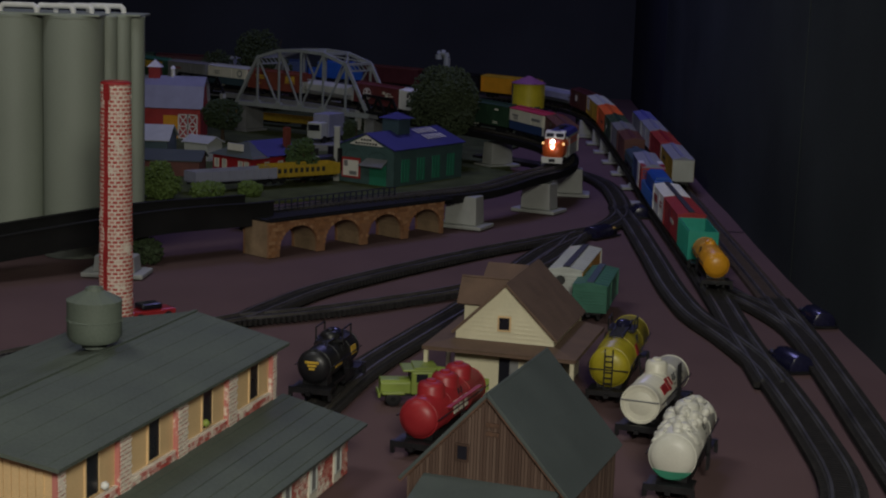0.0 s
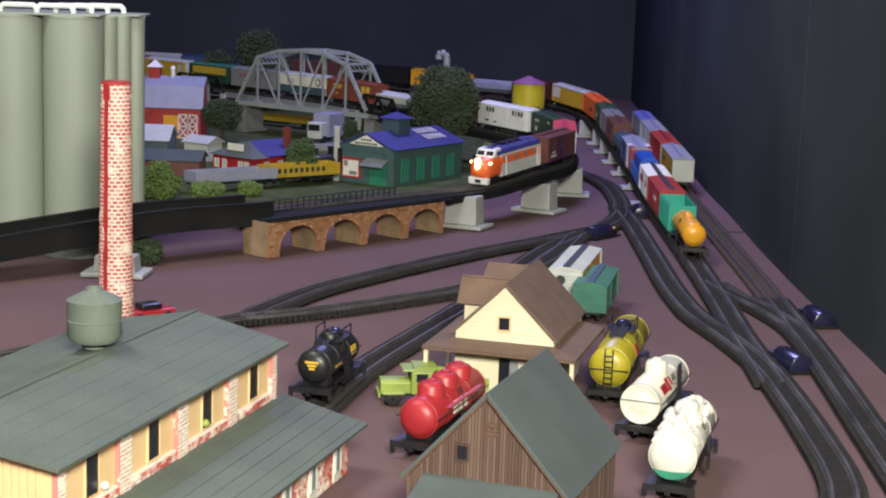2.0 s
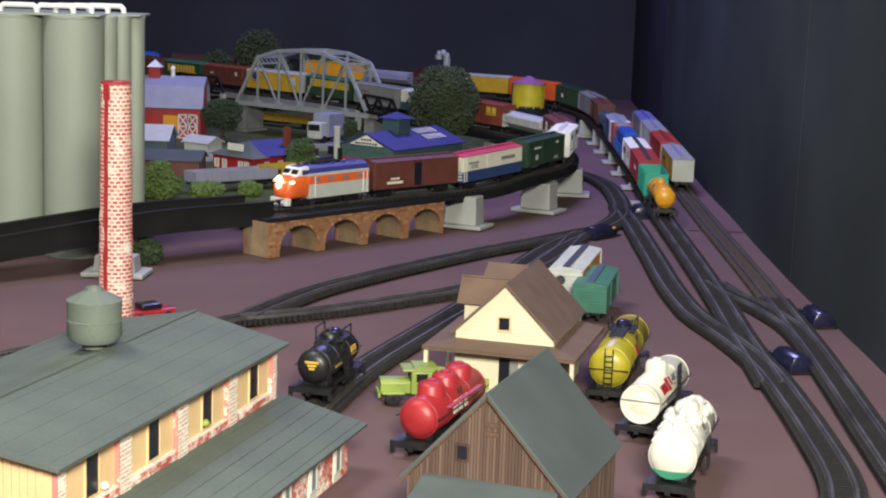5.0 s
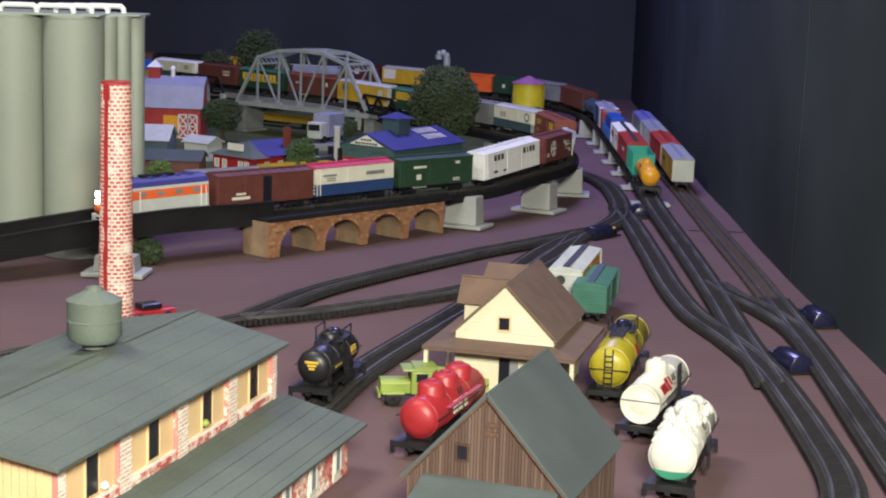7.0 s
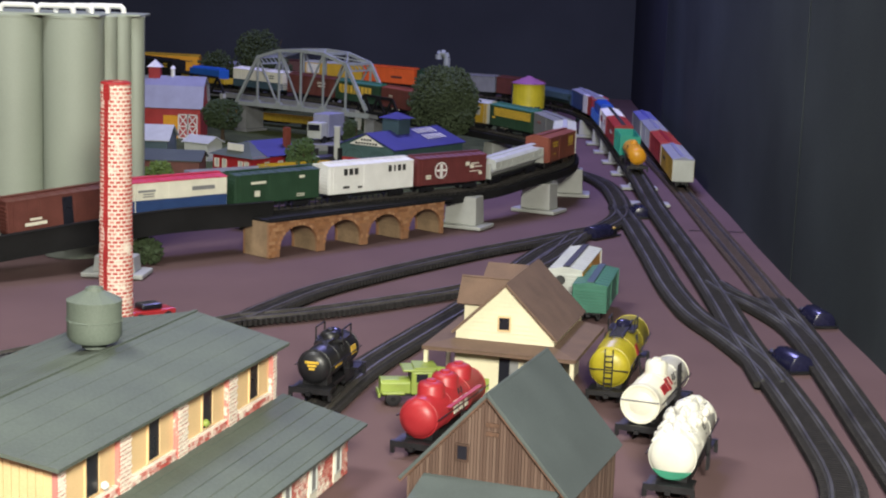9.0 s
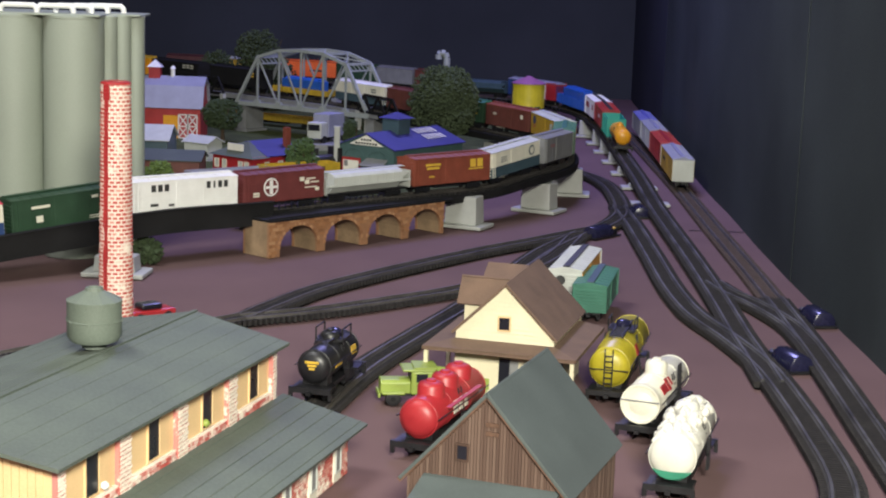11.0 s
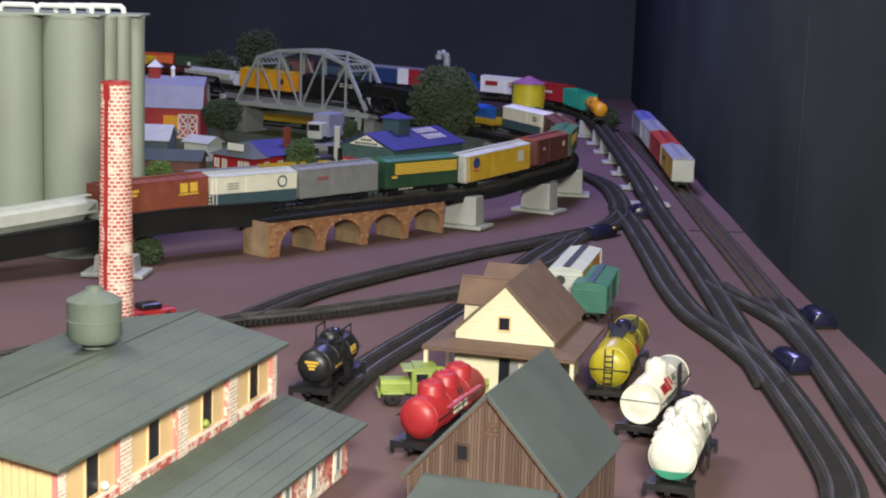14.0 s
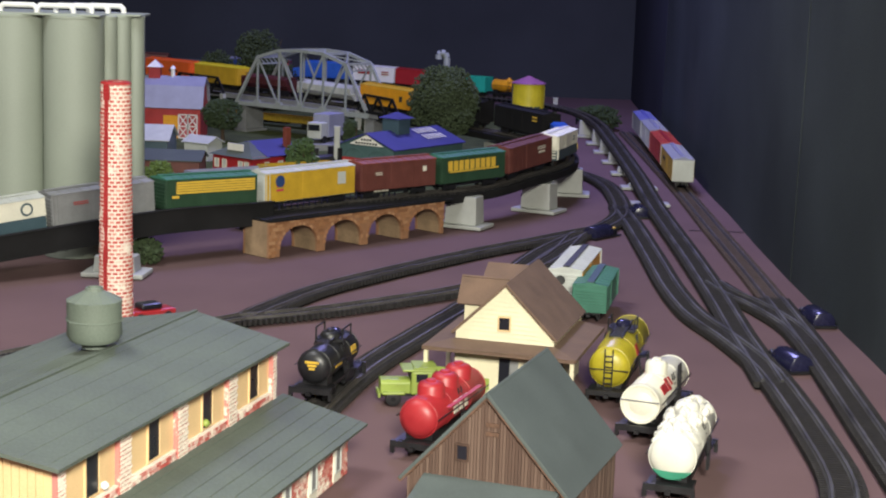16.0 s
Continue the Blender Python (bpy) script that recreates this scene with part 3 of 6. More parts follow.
# ---- buildings ----
def silos():
    t = thing("grain_silos", place(-49.5, 182.7, 0, 0), "tall grey concrete grain silos in a cluster", "silo")
    R = 3.32
    for i in range(3):
        for j in range(2):
            part("silo", Shape().lathe([(R, 0), (R, 27.3), (R + 0.06, 27.33), (R + 0.06, 27.6), (R - 0.1, 27.7)], 48, Matrix.Translation(((i - 1) * 6.65, j * 5.0, 0))), SILO, t, smooth=True)
    # slender columns along the end of the block
    for i in range(3):
        part("column", Shape().lathe([(1.05, 0), (1.05, 27.3), (1.1, 27.33), (1.1, 27.6), (1.0, 27.7)], 28, Matrix.Translation((10.05 + 1.3 * i, 1.5 + 1.2 * i, 0))), SILO, t, smooth=True)
    part("core_wall", Shape().box(5.0, 12.2, 3.0, 7.0, 0, 27.5), SILO, t)
    part("top_slab", Shape().box(-10.4, 10.1, -2.9, 8.0, 27.6, 27.85), SILO, t, bevel=0.06)
    part("end_slab", Shape().box(10.12, 13.6, 1.8, 7.8, 27.6, 27.85), SILO, t, bevel=0.06)
    for k, (x, y) in enumerate(((-1.0, -1.4), (2.8, -0.6), (4.4, 1.2), (5.8, 3.0), (7.2, 4.8))):
        curve = [(x, y, 27.8), (x, y, 28.3), (x + 0.35, y, 28.65), (x + 3.6, y, 28.65), (x + 3.95, y, 28.3), (x + 3.95, y, 27.8)]
        s = Shape()
        for a, b in zip(curve, curve[1:]):
            s.rod(a, b, 0.3, 12)
        for p in curve[1:-1]:
            s.lathe([(0.05, -0.3), (0.24, -0.18), (0.305, 0), (0.24, 0.18), (0.05, 0.3)], 10, Matrix.Translation(p))
        part("pipe", s, WHITE, t, "white bent pipe")
    for o in t.children:
        o.data.transform(Matrix.Diagonal((1.032, 1.032, 0.9925, 1)))


silos()


def brick_course(shape, n, r, z, h, gap, turn, depth=0.12, rnd=random):
    for i in range(n):
        a0 = turn + 2 * math.pi * i / n
        a1 = a0 + 2 * math.pi / n - gap / r
        q = rnd.uniform(-0.02, 0.03)
        v = []
        for a in (a0, a1):
            for rr in (r - depth, r + q):
                for zz in (z, z + h):
                    v.append((rr * math.cos(a), rr * math.sin(a), zz))
        shape.add(v, [(0, 1, 3, 2), (4, 6, 7, 5), (0, 4, 5, 1), (2, 3, 7, 6), (1, 5, 7, 3), (0, 2, 6, 4)])


def chimney():
    t = thing("factory_chimney", place(-29.75, 143.5), "tall round whitewashed red brick chimney", "chimney")
    H = 23.15
    r0, r1 = 1.58, 1.34
    part("core", Shape().lathe([(r0 - 0.05, 0), (r1 - 0.05, H - 0.1), (r1 - 0.2, H), (r1 * 0.66, H + 0.02), (r1 * 0.66, H - 1.2), (0.05, H - 1.2)], 28), MORTAR, t, smooth=True)
    s, rnd = Shape(), random.Random(2)
    k = 64
    for i in range(k):
        z = H * i / k
        brick_course(s, 16, r0 + (r1 - r0) * i / k, z + 0.03, H / k - 0.15, 0.15, 0.2 * (i % 2), 0.1, rnd)
    tagged(part("bricks", s, STACK, t, "red bricks with broad white mortar"), kind="stuff")
    part("cap", Shape().lathe([(r1 - 0.02, H - 0.22), (r1 + 0.05, H - 0.16), (r1 - 0.04, H + 0.02), (r1 - 0.3, H + 0.09), (r1 * 0.66, H + 0.06), (r1 * 0.66, H - 0.5)], 28), RED, t, "worn red painted rim", smooth=True)
    # a wandering stripe of red paint, thick and thin
    st = Shape()
    for i in range(66):
        u = i / 66
        a = math.radians(244 + 3.0 * noise.noise((u * 9, 0, 2)))
        r = r0 + (r1 - r0) * u + 0.02
        w = 0.2 + 0.1 * noise.noise((u * 14, 5, 1)) + (0.12 if u > 0.93 else 0)
        st.box(-w, w, -0.04, 0.04, 0, H / 66 - 0.01, Matrix.Translation((r * math.cos(a), r * math.sin(a), 0.02 + (H - 0.2) * u)) @ Matrix.Rotation(a + math.pi / 2, 4, "Z"))
    part("red_stripe", st, RED, t, "ragged red paint stripe")


chimney()


def ridged(name, parent, label, a, b, c, d, t, step, r=0.07):
    """A roof slab a-b (eave) to d-c (ridge) with raised seams every step along it."""
    slab = part(name, Shape().sheet(a, b, c, d, t), ROOF, parent, label)
    a, b, c, d = [Vector(q) for q in (a, b, c, d)]
    k = max(1, int((d - a).length / step))
    for i in range(k):
        u = (i + 0.5) / k
        part("seam", Shape().rod(a.lerp(d, u), b.lerp(c, u), r, 6), ROOF, slab)


def window(parent, x, y, z, w, h, frame, pane=None, axis="x", deep=0.1):
    f = Shape()
    e = 0.12
    if axis == "x":
        f.box(x - w / 2 - e, x + w / 2 + e, y - deep, y + 0.02, z - h / 2 - e, z - h / 2).box(x - w / 2 - e, x + w / 2 + e, y - deep, y + 0.02, z + h / 2, z + h / 2 + e)
        f.box(x - w / 2 - e, x - w / 2, y - deep, y + 0.02, z - h / 2, z + h / 2).box(x + w / 2, x + w / 2 + e, y - deep, y + 0.02, z - h / 2, z + h / 2)
        p = Shape().box(x - w / 2, x + w / 2, y - 0.03, y + 0.03, z - h / 2, z + h / 2)
    else:
        f.box(x - 0.02, x + deep, y - w / 2 - e, y + w / 2 + e, z - h / 2 - e, z - h / 2).box(x - 0.02, x + deep, y - w / 2 - e, y + w / 2 + e, z + h / 2, z + h / 2 + e)
        f.box(x - 0.02, x + deep, y - w / 2 - e, y - w / 2, z - h / 2, z + h / 2).box(x - 0.02, x + deep, y + w / 2, y + w / 2 + e, z - h / 2, z + h / 2)
        p = Shape().box(x - 0.03, x + 0.03, y - w / 2, y + w / 2, z - h / 2, z + h / 2)
    ob = part("window", f, frame, parent)
    part("pane", p, pane or DARK, ob)


def brick_panel(shape, x0, x1, y, z0, z1, rnd, along="x", bw=0.62, bh=0.26, gap=0.05):
    """Bricks standing a little proud on a wall face."""
    rows = int((z1 - z0) / bh)
    for r in range(rows):
        x = x0 - (r % 2) * bw / 2
        while x < x1:
            a, b = max(x, x0), min(x + bw - gap, x1)
            if b - a > 0.1:
                q = rnd.uniform(0.05, 0.09)
                if along == "x":
                    shape.box(a, b, y - q, y + 0.02, z0 + r * bh, z0 + (r + 1) * bh - gap)
                else:
                    shape.box(y - 0.02, y + q, a, b, z0 + r * bh, z0 + (r + 1) * bh - gap)
            x += bw


def factory():
    """x runs along the long eave, y from the eave to the ridge and beyond; the long wall faces -y."""
    # local x axis points at 73.3 degrees, so -y faces the camera's right
    t = thing("brick_factory", place(-19.1, 78.1, 0, 73.3), "brick and tan factory building with low grey-green roof", "building")
    L, E, Rz, HW = 30.6, 8.5, 9.8, 7.6
    ov = 0.9
    ridged("roof", t, "low grey-green ribbed roof", (0, 0, E), (L, 0, E), (L + 1.0, HW, Rz), (-0.5, HW, Rz), 0.22, 1.3, 0.03)
    ridged("roof", t, "", (-0.5, HW + 0.02, Rz), (L + 1.0, HW + 0.02, Rz), (L + 0.5, 2 * HW, E), (0, 2 * HW, E), 0.22, 1.3, 0.03)
    part("ridge_cap", Shape().box(-0.5, L + 1, HW - 0.15, HW + 0.17, Rz - 0.02, Rz + 0.1), ROOF, t)
    y0 = ov
    part("wall", Shape().box(ov, L - ov, y0, y0 + 0.4, 0, E - 0.12), TAN, t, "tan wall panels")
    part("wall", Shape().box(ov, ov + 0.4, y0 + 0.4, 2 * HW - ov, 0, E - 0.1), TAN, t)
    part("wall", Shape().box(L - ov - 0.4, L - ov, y0 + 0.4, 2 * HW - ov, 0, E - 0.1), TAN, t)
    part("wall", Shape().box(ov, L - ov, 2 * HW - ov - 0.4, 2 * HW - ov, 0, E - 0.1), TAN, t)
    rnd = random.Random(7)
    bays = 4
    bay = (L - 2 * ov) / bays
    for i in range(bays + 1):
        x = ov + i * bay
        a, b = max(ov, x - 0.55), min(L - ov, x + 0.75)
        s = Shape()
        part("pilaster", Shape().box(a, b, y0 - 0.28, y0, 3.6, E - 0.15), MORTAR, t)
        part("edge_strip", Shape().box(a - 0.08, a + 0.06, y0 - 0.3, y0, 3.9, E - 0.15), WASHED, t, "whitewashed red edge")
        brick_panel(s, a, b, y0 - 0.28, 3.6, E - 0.2, rnd)
        quads = [s.v[q:q + 8] for q in range(0, len(s.v), 8)]
        pieces(t, "brick", CUBE_BRICK, [block_pose(q[0][0], q[7][0], q[0][1], q[7][1], q[0][2], q[7][2]) for q in quads])
    s = Shape()
    part("brick_band", Shape().box(ov, L - ov, y0 - 0.2, y0, 3.4, 5.3), MORTAR, t)
    brick_panel(s, ov, L - ov, y0 - 0.2, 3.4, 5.3, rnd)
    tagged(part("bricks", s, WASHED, t, "whitewashed brick"), kind="stuff")
    s = Shape()
    brick_panel(s, y0, y0 + 1.4, L - ov, 3.6, E - 0.2, rnd, "y")
    tagged(part("bricks", s, WASHED, t), kind="stuff")
    for i in range(bays):
        x = ov + (i + 0.52) * bay
        window(t, x + 0.25, y0, 6.75, 1.4, 2.5, TAN)
    # plain white and lime balls stand in for bright glints in two windows
    for x, z, material in ((ov + 0.72 * bay, 5.75, WHITE), (ov + 2.5 * bay, 5.85, LIME)):
        part("bead", Shape().lathe([(0.08, -0.24), (0.22, -0.12), (0.26, 0), (0.22, 0.12), (0.08, 0.24)], 12, Matrix.Translation((x - 0.1, y0 - 0.2, z))), material, t, smooth=True)
    # gable end with plank siding
    s = Shape()
    for k in range(28):
        y = y0 + 0.5 + k * 0.48
        s.box(ov - 0.08, ov, y, y + 0.42, 3, E - 0.1)
    part("siding", s, TAN, t, "tan board siding")
    s = Shape()
    brick_panel(s, y0 - 0.1, y0 + 1.1, 0, 3, E - 0.1, rnd, "y")
    # annex
    an, az, ez = 6.6, 4.75, 3.3
    x1 = L - 0.2
    ridged("annex_roof", t, "low grey-green ribbed annex roof", (-1, y0 - an, ez), (x1 + 0.6, y0 - an, ez), (x1 + 0.6, y0 - 0.3, az), (-1, y0 - 0.3, az), 0.2, 0.95, 0.055)
    ya = y0 - an + 1.0
    part("annex_wall", Shape().box(-1, x1 - 0.7, ya, ya + 0.4, 0, 3.35).box(x1 - 1.1, x1 - 0.7, ya + 0.4, y0, 0, 3.5), MORTAR, t)
    s = Shape()
    brick_panel(s, -1, x1 - 0.7, ya, 0.05, 3.35, rnd)
    brick_panel(s, ya, y0 - 0.3, x1 - 0.7, 0.05, 3.4, rnd, "y")
    tagged(part("bricks", s, REDBRICK, t, "red brick with pale mortar"), kind="stuff")
    for i in range(6):
        x = x1 - 2.9 - i * 4.4
        part("sash", Shape().box(x - 0.65, x + 0.65, ya - 0.16, ya, 0.2, 3.3), OFFWHITE, t, "white window board")
        window(t, x, ya - 0.16, 1.9, 0.8, 2.0, PALE, GREY)


factory()


def roof_tank():
    t = thing("roof_tank", place(-21.9, 99.0, 9.78), "grey-green round tank standing on the factory roof", "water tank")
    part("legs", Shape().lathe([(0.8, 0), (0.75, 0.55)], 12), ROOF, t)
    part("tank", Shape().lathe([(0.7, 0.35), (1.45, 0.45), (1.72, 0.8), (1.72, 1.75), (1.76, 1.78), (1.76, 1.86), (1.72, 1.9), (1.72, 3.0)], 36), TANKGREEN, t, smooth=True)
    part("lid", Shape().lathe([(1.78, 3.0), (1.78, 3.1), (0.6, 3.7), (0.55, 3.9), (0.4, 3.9), (0.36, 3.7), (0.1, 3.68)], 12), TANKGREEN, t)
    s = Shape()
    for a in np.linspace(0, 2 * math.pi, 9)[:-1]:
        s.lathe([(0.07, -0.07), (0.07, 0.07)], 8, Matrix.Translation((1.76 * math.cos(a), 1.76 * math.sin(a), 1.82)))
    part("rivets", s, TANKGREEN, t)


roof_tank()


def shed():
    """Brown wooden barn; x across the gable, y along the ridge."""
    t = thing("wooden_barn", place(3.04, 92.0, 0, -19.5), "brown wooden barn with grey-green roof", "barn")
    HW, L, E, Rz = 5.0, 12.0, 4.12, 9.6
    for e, (ax) in ((-1, -HW), (1, HW)):
        part("wall", Shape().box(min(ax, ax - 0.3 * e), max(ax, ax - 0.3 * e), 0, L, 0, E), WOOD, t)
    for y in (0.0, L - 0.3):
        part("gable", Shape().prism([(-HW, 0), (HW, 0), (HW, E), (0, Rz - 0.15), (-HW, E)], y, y + 0.3, Matrix.Rotation(math.pi / 2, 4, "Z") @ Matrix.Diagonal((1, -1, 1, 1))), WOOD, t)
    rnd = random.Random(9)
    poses = []
    x = -HW
    while x < HW - 0.02:
        w = 0.2
        top = Rz - 0.3 - (Rz - E) * max(abs(x), abs(x + w)) / HW
        poses.append(block_pose(x + 0.02, x + w - 0.02, -0.06 - rnd.random() * 0.05, 0.02, 0, top))
        x += w
    pieces(t, "board", CUBE_BOARD, poses)
    poses = []
    y = 0.0
    while y < L:
        poses.append(block_pose(HW - 0.02, HW + 0.06 + rnd.random() * 0.04, y + 0.02, y + 0.22, 0, E))
        y += 0.24
    pieces(t, "board", CUBE_BOARD, poses)
    slope = (Rz - E) / HW
    for e in (-1, 1):
        r = Shape().sheet((0, -0.45, Rz + 0.15), (0, L + 0.3, Rz + 0.15), (e * (HW + 0.48), L + 0.3, E - slope * 0.48 + 0.15), (e * (HW + 0.48), -0.45, E - slope * 0.48 + 0.15), 0.22)
        part("roof_slope", r, BARNROOF, t, "grey-green roof slope", bevel=0.04)
    part("gable_trim", Shape().beam((-HW - 0.42, -0.3, E - slope * 0.42 - 0.1), (0, -0.3, Rz - 0.12), 0.25, 0.28).beam((HW + 0.42, -0.3, E - slope * 0.42 - 0.1), (0, -0.3, Rz - 0.12), 0.25, 0.28), WOOD, t)
    window(t, -1.5, -0.1, 5.75, 0.62, 0.85, DARKWOOD)
    v = Shape()
    for i in range(2):
        v.box(-0.05, 0.75, -0.2, -0.05, 7.0 + i * 0.55, 7.25 + i * 0.55)
    part("vent", v, WOOD, t)
    part("lean_to_roof", Shape().sheet((-3.9, -0.1, 4.15), (4.6, -0.1, 4.15), (4.6, -4.5, 3.0), (-3.9, -4.5, 3.0), 0.2), BARNROOF, t, "grey-green lean-to roof")
    part("lean_to_wall", Shape().box(-3.6, 4.3, -4.1, -3.8, 0, 3.0).box(-3.6, -3.3, -3.8, -0.1, 0, 3.2).box(4.0, 4.3, -3.8, -0.1, 0, 3.2), WOOD, t)


DARKWOOD = mat("dark_frame", (0.06, 0.032, 0.022), 0.8, 0.3, 120, 0.3)
shed()


def siding(shape, outline_left, outline_right, z0, z1, y, step=0.36):
    """Clapboards between two edge lines given as functions of height."""
    z = z0
    while z < z1 - 0.05:
        a0, b0 = outline_left(z), outline_right(z)
        a1, b1 = outline_left(z + step), outline_right(z + step)
        if b0 - a0 > 0.1 and b1 - a1 > 0.02:
            part("clapboard", Shape().add([(a0, y - 0.08, z), (b0, y - 0.08, z), (b1, y - 0.01, z + step), (a1, y - 0.01, z + step), (a0, y + 0.02, z), (b0, y + 0.02, z), (b1, y + 0.02, z + step), (a1, y + 0.02, z + step)], [(0, 1, 2, 3), (4, 7, 6, 5), (0, 4, 5, 1), (1, 5, 6, 2), (2, 6, 7, 3), (3, 7, 4, 0)]), CREAM, shape)
        z += step


def house():
    """Cream station house; x along the front, y to the back."""
    t = thing("station_house", place(1.28, 126.37, 0, -15.3), "cream clapboard house with brown roof and porch", "house")
    W, D, E, Rz = 8.1, 11.6, 5.6, 9.6
    c = W / 2
    for y in (0.0, D - 0.3):
        part("wall", Shape().prism([(0, 0), (W, 0), (W, E), (c, Rz - 0.1), (0, E)], y, y + 0.3, Matrix.Rotation(math.pi / 2, 4, "Z") @ Matrix.Diagonal((1, -1, 1, 1))), CREAM, t)
    for x in (0.0, W - 0.3):
        part("wall", Shape().box(x, x + 0.3, 0.3, D - 0.3, 0, E), CREAM, t)
    k = c / (Rz - E)
    siding(t, lambda z: max(0, (z - E) * k), lambda z: W - max(0, (z - E) * k), 0.2, Rz - 0.3, 0.0)
    sl = (Rz - E) / c
    for e in (-1, 1):
        part("roof_slope", Shape().sheet((c, -0.35, Rz + 0.12), (c, D + 0.3, Rz + 0.12), (c + e * (c + 0.35), D + 0.3, E - sl * 0.35 + 0.12), (c + e * (c + 0.35), -0.35, E - sl * 0.35 + 0.12), 0.22), BROWNROOF, t, "brown shingle roof slope", bevel=0.03)
    # cross wing towards the back on the other side
    wz, we = 8.5, 6.4
    y0, y1 = 6.4, 9.6
    part("wing_wall", Shape().box(-1.1, 3, y0 + 0.4, y1 - 0.4, 0, we), CREAM, t)
    ym = (y0 + y1) / 2
    part("wing_roof", Shape().sheet((-1.7, y0, we - 0.1), (c, y0, we - 0.1), (c, ym, wz), (-1.7, ym, wz), 0.2).sheet((-1.7, ym, wz), (c, ym, wz), (c, y1, we - 0.1), (-1.7, y1, we - 0.1), 0.2), BROWNROOF, t)
    part("wing_gable", Shape().prism([(y0 + 0.4, we), (y1 - 0.4, we), (ym, wz - 0.15)], -1.1, -0.9), CREAM, t)
    part("rear_wing_wall", Shape().box(0.3, 3, y1 + 0.1, D - 0.35, 0, 6.6), CREAM, t)
    part("rear_wing_roof", Shape().sheet((-0.2, y1 - 0.4, 8.1), (c, y1 - 0.4, 8.1), (c, y1 + 1.4, 9.2), (-0.2, y1 + 1.4, 9.2), 0.2).sheet((-0.2, y1 + 1.4, 9.2), (c, y1 + 1.4, 9.2), (c, D + 0.2, 8.5), (-0.2, D + 0.2, 8.5), 0.2), BROWNROOF, t)
    p0 = 2.2
    z1, z0 = 4.85, 4.45
    pr = Shape()
    pr.sheet((-p0, -p0, z0), (W + p0, -p0, z0), (W, 0.05, z1), (0, 0.05, z1), 0.18)
    pr.sheet((W, 0, z1), (W + p0, -p0, z0), (W + p0, D - 1, z0), (W, D - 1, z1), 0.18)
    pr.sheet((-p0, -p0, z0), (0, 0, z1), (0, D - 1, z1), (-p0, D - 1, z0), 0.18)
    part("porch_roof", pr, BROWNROOF, t, "brown porch roof")
    part("porch_fascia", Shape().box(-p0, W + p0, -p0, -p0 + 0.1, z0 - 0.3, z0 - 0.12).box(W + p0 - 0.1, W + p0, -p0, D - 1, z0 - 0.3, z0 - 0.12).box(-p0, -p0 + 0.1, -p0, D - 1, z0 - 0.3, z0 - 0.12), BROWNROOF, t)
    for x, y in ((-p0 + 0.3, -p0 + 0.3), (W + p0 - 0.3, -p0 + 0.3), (-p0 + 0.3, 5)):
        part("porch_post", Shape().box(x - 0.16, x + 0.16, y - 0.16, y + 0.16, 0, z0 - 0.15), CREAM, t)
    part("porch_floor", Shape().box(-p0, W + p0, -p0, 0, 0, 0.3), STONE_SIDE, t)
    part("door", Shape().box(3.7, 4.6, -0.12, 0.0, 0.3, 3.5), DARK, t, "dark open doorway")
    part("door_leaf", Shape().box(4.6, 5.3, -0.2, -0.1, 0.3, 3.4), GREY, t)
    window(t, 4.0, -0.06, 6.35, 0.85, 1.0, TAN)
    window(t, W, 3.0, 2.6, 1.2, 1.8, DARK, axis="y")
    window(t, W, 8.0, 2.6, 1.2, 1.8, DARK, axis="y")


house()


